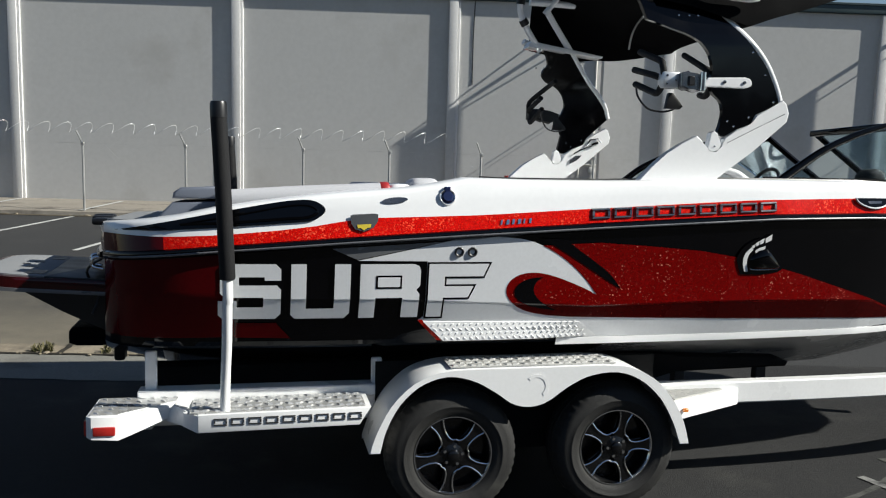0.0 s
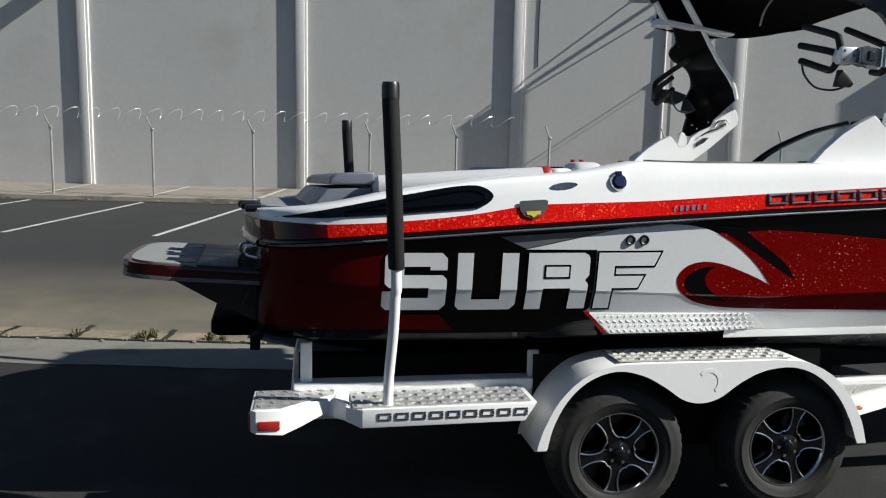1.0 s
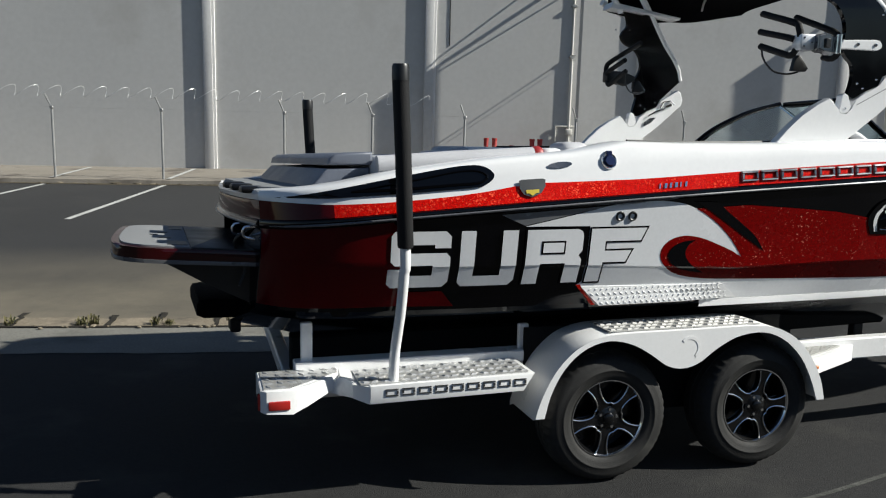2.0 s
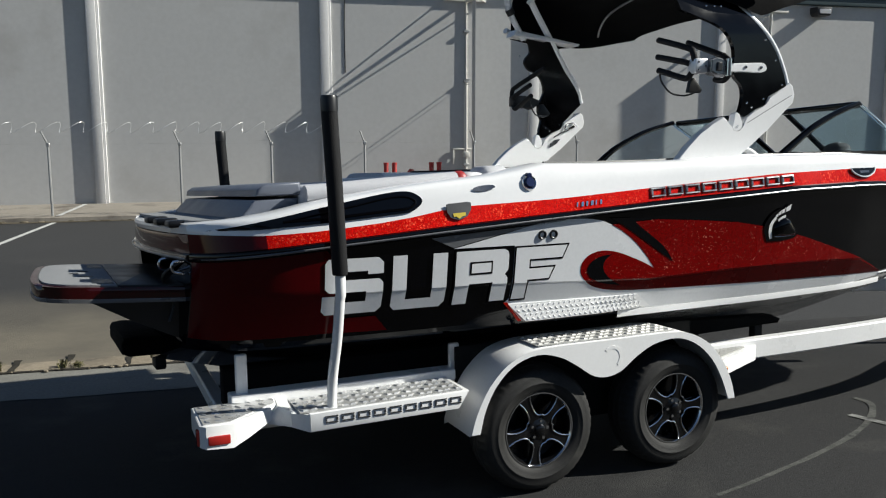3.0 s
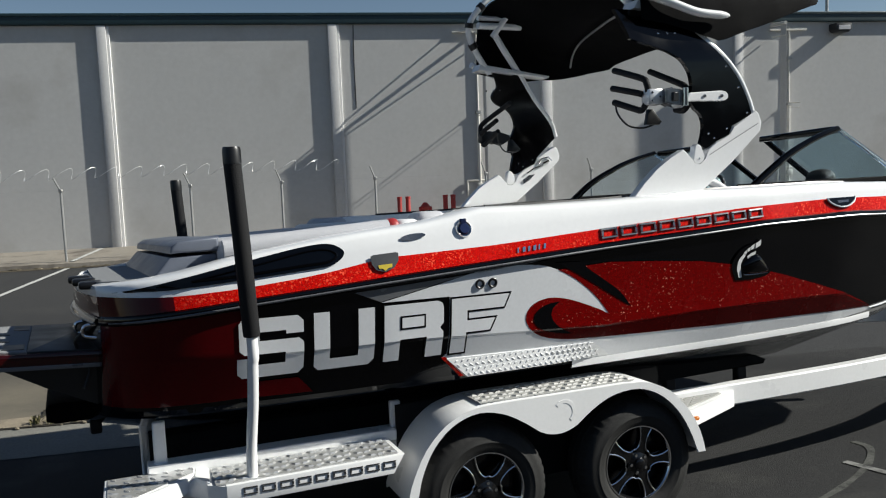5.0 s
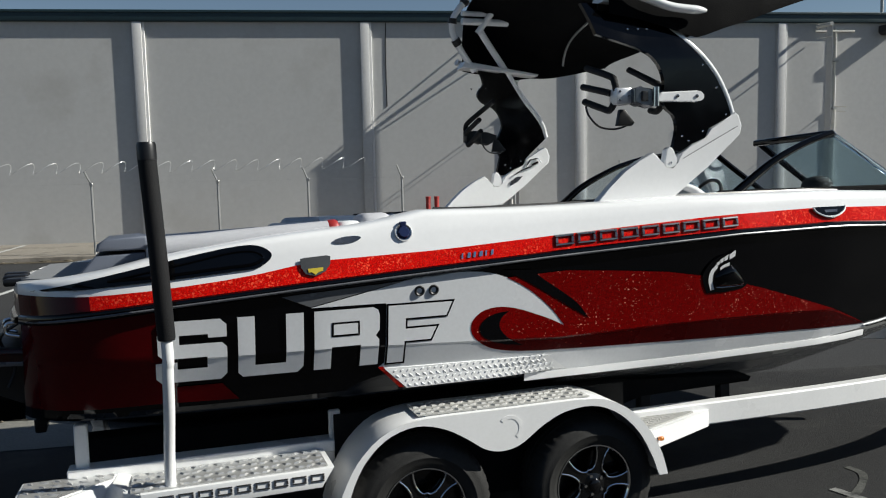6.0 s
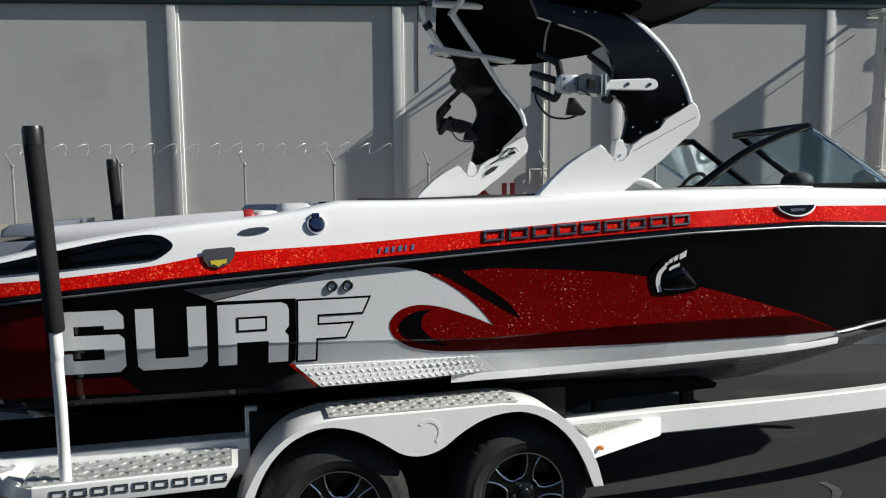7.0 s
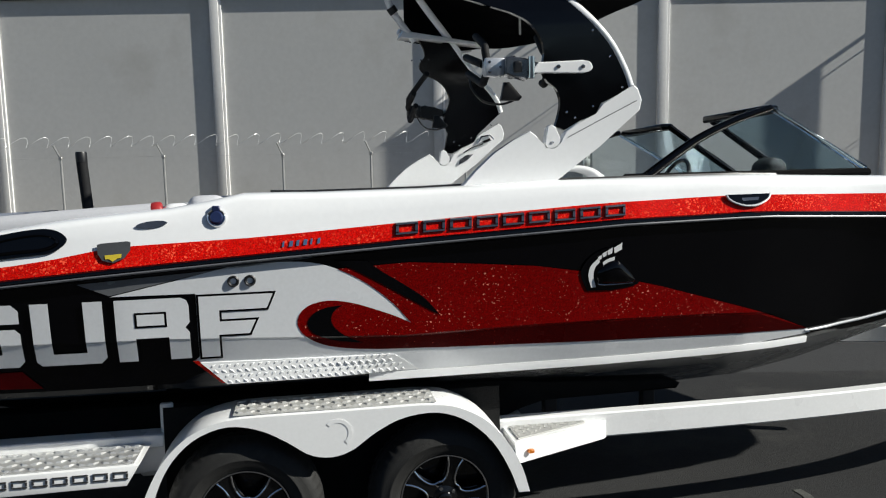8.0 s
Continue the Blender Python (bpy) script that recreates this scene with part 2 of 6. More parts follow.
M_NONSKID = material("grey_nonskid_deck", (0.21, 0.215, 0.22), 0.7, 0, 0, 0.1, 6.0, 140.0, 0.3, 300.0)
M_BRUSHED = material("brushed_aluminium", (0.66, 0.66, 0.67), 0.34, 0.6, 0, 0.08, 8.0, 90.0)
M_PLATFORM = material("dark_maroon_platform", (0.030, 0.0015, 0.002), 0.12, 0, 0, 0.2, 3.0, 60.0)
M_BLACKPAINT = material("black_lettering", (0.03, 0.03, 0.032), 0.45)


# ---------------------------------------------------------------- mesh tools
def finish(name, bm, mats, sharp=38):
    me = bpy.data.meshes.new(name)
    bmesh.ops.recalc_face_normals(bm, faces=bm.faces)
    bm.to_mesh(me)
    bm.free()
    for m in mats if isinstance(mats, (list, tuple)) else (mats,):
        me.materials.append(m)
    me.shade_smooth()
    me.set_sharp_from_angle(angle=radians(sharp))
    return me


def part(name, bm, mats, parent, label="", sharp=38):
    ob = new(name, finish(name, bm, mats, sharp))
    ob.parent = parent
    return tagged(ob, label)


def thing(name, m, label, category, group="", kind=""):
    ob = new(name)
    ob.empty_display_size = 0.1
    ob.matrix_basis = m
    return tagged(ob, label, category, group, kind)


def solid(name, bm, mats, label, category, m=None, group="", kind="", sharp=38):
    ob = new(name, finish(name, bm, mats, sharp))
    if m is not None:
        ob.matrix_basis = m
    return tagged(ob, label, category, group, kind)


def box(bm, x0, x1, y0, y1, z0, z1, r=0.0, seg=2):
    made = bmesh.ops.create_cube(bm, size=1.0)["verts"]
    for v in made:
        v.co = Vector(((x0 + x1) / 2 + v.co.x * (x1 - x0), (y0 + y1) / 2 + v.co.y * (y1 - y0), (z0 + z1) / 2 + v.co.z * (z1 - z0)))
    if r:
        edges = list({e for v in made for e in v.link_edges})
        made = bmesh.ops.bevel(bm, geom=edges, offset=r, segments=seg, profile=0.5, affect="EDGES")["verts"]
    return made


def prism(bm, poly, y0, y1, r=0.0, seg=2):
    """A plate of outline poly in x and z, from y0 to y1."""
    a = [bm.verts.new((x, y0, z)) for x, z in poly]
    b = [bm.verts.new((x, y1, z)) for x, z in poly]
    faces = [bm.faces.new(a), bm.faces.new(b[::-1])]
    for i in range(len(poly)):
        j = (i + 1) % len(poly)
        faces.append(bm.faces.new((a[i], b[i], b[j], a[j])))
    if r:
        edges = [e for e in {e for f in faces[:2] for e in f.edges}]
        bmesh.ops.bevel(bm, geom=edges, offset=r, segments=seg, profile=0.5, affect="EDGES")
    return a + b


def sweep(bm, pts, rad, seg=10, cap=True, flat=1.0):
    """A tube along pts; rad is a number or one for each point."""
    pts = [Vector(p) for p in pts]
    rads = rad if isinstance(rad, (list, tuple)) else [rad] * len(pts)
    rings, side = [], None
    for i, p in enumerate(pts):
        t = (pts[min(i + 1, len(pts) - 1)] - pts[max(i - 1, 0)]).normalized()
        if side is None:
            side = t.cross(Vector((0, 0, 1)) if abs(t.z) < 0.9 else Vector((1, 0, 0))).normalized()
        side = (side - t * side.dot(t)).normalized()
        up = side.cross(t)
        rings.append([bm.verts.new(p + rads[i] * (math.cos(a) * side + flat * math.sin(a) * up)) for a in (2 * math.pi * k / seg for k in range(seg))])
    for a, b in zip(rings, rings[1:]):
        for k in range(seg):
            bm.faces.new((a[k], a[(k + 1) % seg], b[(k + 1) % seg], b[k]))
    if cap:
        bm.faces.new(rings[0][::-1])
        bm.faces.new(rings[-1])


def revolve(bm, profile, seg=48, closed=False):
    """Rings of (radius, y) round the y axis."""
    rings = [[bm.verts.new((r * math.cos(a), y, r * math.sin(a))) for a in (2 * math.pi * k / seg for k in range(seg))] for r, y in profile]
    pairs = list(zip(rings, rings[1:])) + ([(rings[-1], rings[0])] if closed else [])
    for a, b in pairs:
        for k in range(seg):
            bm.faces.new((a[k], a[(k + 1) % seg], b[(k + 1) % seg], b[k]))
    return rings


def loft(bm, rows, index=None):
    grid = [[bm.verts.new(p) for p in row] for row in rows]
    for i, (a, b) in enumerate(zip(grid, grid[1:])):
        for k in range(len(a) - 1):
            f = bm.faces.new((a[k], a[k + 1], b[k + 1], b[k]))
            if index:
                f.material_index = index(i, k)
    return grid


def curve(ctrl, n):
    """n + 1 points of a smooth curve through the control points (Catmull-Rom)."""
    c = [Vector(p) for p in ctrl]
    c = [2 * c[0] - c[1]] + c + [2 * c[-1] - c[-2]]
    out, spans = [], len(c) - 3
    for i in range(n + 1):
        s = min(i * spans / n, spans - 1e-9)
        k, t = int(s), s - int(s)
        p0, p1, p2, p3 = c[k:k + 4]
        out.append(0.5 * (2 * p1 + (p2 - p0) * t + (2 * p0 - 5 * p1 + 4 * p2 - p3) * t * t + (3 * p1 - p0 - 3 * p2 + p3) * t ** 3))
    return out


def curve2(ctrl, n):
    return [(p.x, p.y) for p in curve([(x, z, 0) for x, z in ctrl], n)]


def lerp(x, table):
    return float(np.interp(x, [a for a, _ in table], [b for _, b in table]))


# ---------------------------------------------------------------- ground
def ground_z(v):
    """Height of the ground by the distance towards the warehouse: the road falls to a gutter, the yard rises from it."""
    return lerp(v, ((4.9, 0.0), (7.7, -0.125), (8.5, -0.135), (13.0, -0.01), (19.0, 0.0)))


bm = bmesh.new()
us = [-900, -200, -60, -25] + [-14 + 0.7 * i for i in range(41)] + [25, 60, 200, 900]
vs = [-900, -200, -40, -10, -2, 2, 4, 4.9] + [5.2 + 0.28 * i for i in range(14)] + [9.5, 11, 13, 16, 19, 24, 40, 100, 900]
loft(bm, [[(u, v, ground_z(v)) for u in us] for v in vs], index=lambda i, k: 1 if vs[i] >= 8.3 else 0)
solid("ground", bm, [M_ASPHALT, M_YARD], "worn dark grey asphalt road and yard", "ground", WF, kind="structure")

# gutter: grey concrete pan, broken kerb line, then sandy dirt that thins out over the yard
rng = random.Random(4)


def ragged(name, v0, v1, e0, e1, mat, label, z, u0=-16.0, u1=1.6, category="gutter"):
    bm = bmesh.new()
    rows, n = [[], [], []], 150
    for i in range(n + 1):
        u = u0 + (u1 - u0) * i / n
        thin = min(1.0, (u1 - u) / 1.2)
        a = v0 + e0 * (noise.noise((u * 1.3, v0, 0)) + 0.5 * noise.noise((u * 5.0, v0 + 4, 0)))
        b = v1 + e1 * (noise.noise((u * 0.9, v1, 0)) + 0.6 * noise.noise((u * 4.0, v1 + 4, 0)))
        b = a + (b - a) * max(0.05, thin)
        for r, f in zip(rows, (0, 0.5, 1)):
            v = a + (b - a) * f
            r.append((u, v, ground_z(v) + z))
    loft(bm, rows)
    return solid(name, bm, mat, label, category, WF, kind="structure", sharp=25)


ragged("gutter", 7.62, 8.40, 0.05, 0.02, M_PAN, "grey concrete gutter pan", 0.005)
dirt = ragged("dirt_strip", 8.44, 8.72, 0.03, 0.12, M_GUTTER, "sandy dirt along the broken gutter edge", 0.010, category="dirt")
# broken edge and cracks
bm = bmesh.new()
rows = []
for i in range(220):
    u = -16 + 17.2 * i / 219
    v = 8.42 + 0.03 * noise.noise((u * 3, 1, 0)) + 0.012 * noise.noise((u * 14, 2, 0))
    w = 0.020 + 0.020 * noise.noise((u * 6, 5, 0))
    rows.append([(u, v - max(0.006, w), ground_z(v) + 0.0135), (u, v + max(0.006, w), ground_z(v) + 0.0145)])
loft(bm, rows)
part("crack", bm, M_CRACK, dirt)
for k, u in enumerate((-4.6, -3.62, -2.93, -2.38, -2.12, -1.72, -1.2, -0.5, 0.4)):
    bm = bmesh.new()
    pts = [(u + 0.07 * noise.noise((k, j * 0.9, 0)), 8.44 + 0.085 * j, ground_z(8.44 + 0.085 * j) + 0.0155) for j in range(4 + k % 3)]
    wid = [0.014 + 0.016 * rng.random() for _ in pts[:-1]] + [0.035]
    loft(bm, [[(p[0] - w, p[1], p[2]), (p[0] + w, p[1], p[2])] for p, w in zip(pts, wid)])
    part("crack", bm, M_CRACK, dirt)
for k in range(46):
    u, v, r = rng.uniform(-5, 0.8), 8.42 + rng.gauss(0, 0.04), rng.uniform(0.008, 0.024)
    bm = bmesh.new()
    bmesh.ops.create_icosphere(bm, subdivisions=1, radius=r)
    for p in bm.verts:
        p.co = Vector((p.co.x * rng.uniform(0.8, 1.5) + u, p.co.y + v, p.co.z * 0.6 + ground_z(v) + 0.016))
    part("pebble", bm, M_GUTTER, dirt)

# dry weeds in the cracks
rng3 = random.Random(12)
for u, size in ((-2.95, 0.8), (-2.36, 0.6), (-2.24, 0.9), (-1.72, 0.75), (-1.60, 0.5), (-3.7, 0.6), (-4.6, 0.7)):
    bm = bmesh.new()
    for k in range(34):
        a, reach, up = rng3.uniform(0, 6.28), rng3.uniform(0.03, 0.11) * size, rng3.uniform(0.02, 0.10) * size
        d, w = Vector((math.cos(a), math.sin(a), 0)), rng3.uniform(0.004, 0.009)
        o = Vector((rng3.gauss(0, 0.02), rng3.gauss(0, 0.03), 0))
        side = Vector((-d.y, d.x, 0)) * w
        pts = [o - side, o + side, o + d * reach * 0.6 + side * 0.8 + Vector((0, 0, up)), o + d * reach * 0.6 - side * 0.8 + Vector((0, 0, up)), o + d * reach + Vector((0, 0, up * 0.75))]
        v = [bm.verts.new(p) for p in pts]
        bm.faces.new(v[:4])
        bm.faces.new((v[3], v[2], v[4]))
    solid("weed", bm, M_WEED, "small dry weed growing from the gutter crack", "weed", WF @ pose(u, 8.50, ground_z(8.50) + 0.012), "weeds in the gutter")

# concrete apron along the warehouse with its kerb
bm = bmesh.new()
loft(bm, [[(u, v, z + (0.012 * noise.noise((u * 3, v, 0)) if v < 20 else 0)) for u in [-60 + i for i in range(50)] + [-10 + 0.3 * i for i in range(90)] + [17, 30, 60]]
          for v, z in ((19.62, -0.02), (19.64, 0.085), (19.70, 0.10), (21.0, 0.13), (22.45, 0.15))])
solid("pavement", bm, M_APRON, "pale stained concrete apron along the warehouse", "pavement", WF, kind="structure")


def strip(name, a, b, width, parent=None, z=0.006):
    bm = bmesh.new()
    d = Vector((b[0] - a[0], b[1] - a[1], 0)).normalized()
    s = Vector((-d.y, d.x, 0)) * width / 2
    rows = []
    for i in range(15):
        p = Vector((a[0], a[1], 0)).lerp(Vector((b[0], b[1], 0)), i / 14)
        w = s * (1 + 0.12 * noise.noise((p.x * 4, p.y * 4, 0)))
        rows.append([(*(p + w).xy, ground_z(p.y + w.y) + z), (*(p - w).xy, ground_z(p.y - w.y) + z)])
    loft(bm, rows)
    return solid(name, bm, M_LINE, "worn white parking line painted on asphalt", "road marking", WF, "parking lines", "structure")


for u in (-11.4, -8.95, -6.45, -4.02, 1.1, 3.6, 6.1, 8.6):
    strip("parking_line", (u - 0.25, 14.2), (u + 0.1, 19.55), 0.10)
# the lines run on over the apron
for u in (-11.4, -8.95, -6.45, -4.02, -1.55):
    bm = bmesh.new()
    a, b = (u + 0.12, 19.72), (u + 0.26, 22.0)
    loft(bm, [[(a[0] + (b[0] - a[0]) * f + d, a[1] + (b[1] - a[1]) * f, 0.112 + 0.037 * f + 0.006) for d in (-0.05, 0.05)] for f in np.linspace(0, 1, 8)])
    solid("parking_line", bm, M_LINE, "worn white parking line over the concrete apron", "road marking", WF, "parking lines", "structure")
# rubble and dirt against the apron's kerb
ragged("dirt_strip", 19.36, 19.60, 0.10, 0.03, M_KERBDIRT, "dark dirt and rubble along the apron kerb", 0.008, -40, 12, "dirt")
rng2 = random.Random(9)
for k in range(70):
    u, v, r = rng2.uniform(-14, 3), 19.60 - abs(rng2.gauss(0, 0.10)), rng2.uniform(0.02, 0.06)
    bm = bmesh.new()
    bmesh.ops.create_icosphere(bm, subdivisions=1, radius=r)
    for p in bm.verts:
        p.co = Vector((p.co.x * rng2.uniform(0.8, 2.2) + u, p.co.y + v, p.co.z * 0.5 + 0.012))
    solid("rubble_stone", bm, M_KERBDIRT if k % 3 else M_GUTTER, "small broken concrete lump by the kerb", "stone", WF, "rubble along the kerb")
worn = strip("parking_line", (3.74, 5.64), (4.15, 4.55), 0.06)
worn.data.materials[0] = M_WORN
# pale curved tyre scuff on the road
bm = bmesh.new()
arc = curve2([(1.6, 4.50), (2.25, 4.71), (2.76, 4.92), (3.06, 5.06), (3.43, 5.26), (3.72, 5.46), (3.93, 5.65), (4.07, 5.84), (4.06, 5.98)], 50)
rows = []
for i, (u, v) in enumerate(arc):
    a, b = arc[max(0, i - 1)], arc[min(len(arc) - 1, i + 1)]
    d = Vector((b[0] - a[0], b[1] - a[1], 0)).normalized()
    w = 0.012 + 0.014 * i / 50 + 0.006 * noise.noise((u * 6, v * 6, 0))
    rows.append([(u - d.y * w, v + d.x * w, ground_z(v) + 0.004), (u + d.y * w, v - d.x * w, ground_z(v) + 0.004)])
loft(bm, rows)
solid("tyre_scuff", bm, M_SCUFF, "pale curved tyre scuff on the asphalt", "road marking", WF, kind="structure")

# ---------------------------------------------------------------- warehouse
WALL_V, ROOF = 22.3, 5.36
PILASTERS = (-19.6, -14.2, -8.83, -3.41, 1.96, 7.42, 12.92, 18.5, 24.0)
bm = bmesh.new()
edges_u = [-45] + list(PILASTERS) + [40]
for a, b in zip(edges_u, edges_u[1:]):
    box(bm, a + 0.004, b - 0.004, WALL_V, WALL_V + 0.3, -0.2, ROOF, 0.006, 1)
box(bm, -45, 40, WALL_V + 0.02, WALL_V + 0.34, -0.2, ROOF - 0.02)
wall = solid("wall_north", bm, M_WALL, "pale grey painted concrete warehouse wall", "wall", WF, kind="structure")
# pilaster face greyed for its unlit strip, edge strip paler for its sunlit side
for u in PILASTERS:
    bm = bmesh.new()
    box(bm, u - 0.13, u + 0.09, WALL_V - 0.092, WALL_V + 0.01, 0.1, ROOF - 0.01, 0.012, 2)
    part("pilaster", bm, M_PILASTER, wall)
    bm = bmesh.new()
    box(bm, u + 0.094, u + 0.155, WALL_V - 0.05, WALL_V + 0.01, 0.1, ROOF - 0.01, 0.008, 1)
    part("pilaster_trim", bm, M_TRIM, wall)
bm = bmesh.new()
box(bm, -45, 40, WALL_V - 0.11, WALL_V + 0.4, ROOF, ROOF + 0.24, 0.02, 2)
box(bm, -45, 40, WALL_V - 0.14, WALL_V - 0.09, ROOF + 0.2, ROOF + 0.26, 0.008, 1)
solid("roof_flashing", bm, M_FASCIA, "dark teal metal flashing along the flat roof edge", "roof edge", WF, kind="structure")
bm = bmesh.new()
box(bm, -45, 40, WALL_V + 0.38, WALL_V + 30, ROOF - 0.4, ROOF + 0.1)
solid("roof", bm, M_FASCIA, "flat dark warehouse roof", "roof", WF, kind="structure")
bm = bmesh.new()
sweep(bm, [(2.47, WALL_V - 0.004, ROOF - 0.02), (2.45, WALL_V - 0.004, 4.4), (2.455, WALL_V - 0.004, 3.3)], 0.014, 6)
part("cable", bm, M_PLASTIC, wall, "thin dark cable down the wall")


def mast(u, shift, near, far, top, rods, label):
    """Conduit mast on the wall with an outrigger of three rods at its top, a lower arm and a meter box, plus an added
    shadow sheet.
    """
    root = thing("conduit_mast", WF @ pose(u, WALL_V, 0.14), label, "conduit", "conduits on the wall")
    bm = bmesh.new()
    sweep(bm, [(0, -0.042, 0.0), (0, -0.042, 2.95), (0, -0.03, 3.06), (0, -0.028, 5.1)], [0.036, 0.036, 0.028, 0.026], 12)
    part("pipe", bm, M_CONDUIT, root)
    bm = bmesh.new()
    box(bm, -0.62, 0.52, -0.065, -0.02, 4.98, 5.03, 0.006, 1)
    part("crossbar", bm, M_CONDUIT, root)
    for x0, z0, r in rods:
        bm = bmesh.new()
        sweep(bm, [(x0, -0.06, z0), (shift + (x0 - shift) * 0.15 - 0.02, -far, z0 - 0.03)], r, 8)
        part("outrigger_rod", bm, M_CONDUIT, root)
    bm = bmesh.new()
    sweep(bm, [(0, -0.06, 3.02), (-0.05, -0.62, 2.98)], 0.011, 8)
    sweep(bm, [(0, -0.05, 2.90), (-0.05, -0.60, 2.86)], 0.007, 8)
    part("lower_arm", bm, M_CONDUIT, root)
    for z in (0.8, 2.95, 4.2):
        bm = bmesh.new()
        box(bm, -0.075, 0.075, -0.085, 0.0, z, z + 0.07, 0.01, 1)
        part("bracket", bm, M_GALV, root)
    # added sheet, near-invisible edge-on, only there to cast the wide wall shadow
    bm = bmesh.new()
    box(bm, shift - 0.004, shift + 0.004, -far, -near, 0.4, top)
    part("hanging_panel", bm, M_WALL, root, "thin edge-on sheet added to cast the wide wall shadow")
    bm = bmesh.new()
    box(bm, -0.36, 0.16, -0.07, -0.03, 1.22, 1.26, 0.01, 1)
    box(bm, -0.36, -0.325, -0.07, -0.03, 0.85, 1.24, 0.01, 1)
    box(bm, -0.08, 0.09, -0.12, 0.0, 1.02, 1.17, 0.02, 2)
    part("meter_box", bm, M_CONDUIT, root, "rust-stained meter fittings")
    return root


mast(5.58, 0.0, 0.62, 0.92, 5.0, ((-0.6, 4.98, 0.02), (0.0, 4.98, 0.045), (0.5, 4.98, 0.02)), "pale rust-stained conduit mast with outrigger on the warehouse wall")
mast(14.47, -0.55, 0.48, 0.73, 5.14, ((-0.55, 5.12, 0.05), (-0.55, 4.80, 0.018)), "pale rust-stained conduit mast with outrigger on the warehouse wall")


def wall_lamp(u):
    root = thing("wall_lamp", WF @ pose(u, WALL_V, 5.0), "dark wall pack lamp under the warehouse roof edge", "lamp")
    bm = bmesh.new()
    prism(bm, [(-0.24, 0.28), (0.24, 0.28), (0.24, 0.12), (0.16, 0.04), (-0.16, 0.04), (-0.24, 0.12)], -0.34, 0.0, 0.015)
    part("housing", bm, M_LAMP, root)
    bm = bmesh.new()
    box(bm, -0.17, 0.2, -0.352, -0.335, 0.10, 0.22, 0.006, 1)
    part("lens", bm, M_VINYL, root, "frosted lens")


wall_lamp(15.95)
wall_lamp(-9.4)


def bollard(u, v, h, group):
    root = thing("bollard", WF @ pose(u, v, 0.13), "red painted steel pipe bollard before the warehouse wall", "bollard", group)
    bm = bmesh.new()
    sweep(bm, [(0, 0, 0), (0, 0, h - 0.03), (0, 0, h)], [0.06, 0.06, 0.052], 14)
    part("post", bm, M_REDPIPE, root)
    bm = bmesh.new()
    sweep(bm, [(0, 0, h - 0.05), (0, 0, h + 0.004)], [0.066, 0.066], 14)
    part("cap", bm, M_REDPIPE, root)


for u in (3.36, 3.57, 4.52, 4.72):
    bollard(u, 21.7, 0.93, "bollards at the wall")
root = thing("standpipe", WF @ pose(4.02, 21.8, 0.13), "red fire standpipe valve before the warehouse wall", "standpipe")
bm = bmesh.new()
sweep(bm, [(0, 0, 0), (0, 0, 0.55), (0, 0, 0.66), (0, 0, 0.76)], [0.07, 0.07, 0.13, 0.05], 16)
part("body", bm, M_REDPIPE, root)
bm = bmesh.new()
sweep(bm, [(-0.16, 0, 0.6), (0.16, 0, 0.6)], 0.06, 12)
part("outlet", bm, M_REDPIPE, root)

# ---------------------------------------------------------------- plain unseen wall, added behind the camera to darken reflections
bm = bmesh.new()
box(bm, -60, 60, -16.3, -16.0, -0.1, 4.6)
solid("wall_south", bm, M_SOUTH, "plain unseen wall added behind the camera to shape reflections", "wall", WF, kind="structure")

# ---------------------------------------------------------------- fence
FENCE_V = 19.8
fence = thing("fence", WF @ pose(0, FENCE_V, 0), "galvanised chain-link fence topped with coiled razor wire", "fence")
POSTS = (-15.4, -13.1, -10.8, -8.55, -6.28, -4.03, -1.43, 0.49, 2.55, 5.1, 7.66)
bm = bmesh.new()
sweep(bm, [(0, 0, 0.05), (0, 0, 1.60)], 0.027, 8)
sweep(bm, [(0, 0, 1.58), (-0.11, -0.06, 1.86)], 0.019, 6)
box(bm, -0.035, 0.035, -0.04, 0.035, 1.55, 1.62, 0.008, 1)
post_mesh = finish("post", bm, M_GALV)
for u in POSTS:
    ob = new("post", post_mesh)
    ob.parent = fence
    ob.location = (u, 0, 0)
for z in (0.12, 1.6):
    bm = bmesh.new()
    for a, b in zip(POSTS, POSTS[1:]):
        sweep(bm, [(a, 0, z), ((a + b) / 2, 0, z - 0.012), (b, 0, z)], 0.0018, 4)
    part("tension_wire", bm, M_GALV, fence)
# chain-link mesh in front of the apron, one diamond net
bm = bmesh.new()
for a, b in zip(POSTS, POSTS[1:]):
    count = int((b - a) / 0.16)
    for k in range(-9, count):
        for s in (1, -1):
            u0, u1, z0, z1 = a + k * 0.16, a + k * 0.16 + 1.44, (0.13 if s > 0 else 1.57), (1.57 if s > 0 else 0.13)
            t0, t1 = max(0, (a - u0) / 1.44), min(1, (b - u0) / 1.44)
            if t1 > t0:
                p, q = (u0 + 1.44 * t0, 0, z0 + (z1 - z0) * t0), (u0 + 1.44 * t1, 0, z0 + (z1 - z0) * t1)
                sweep(bm, [p, q], 0.0003, 3, cap=False)
tagged(part("chain_link", bm, M_GALV, fence), kind="stuff")
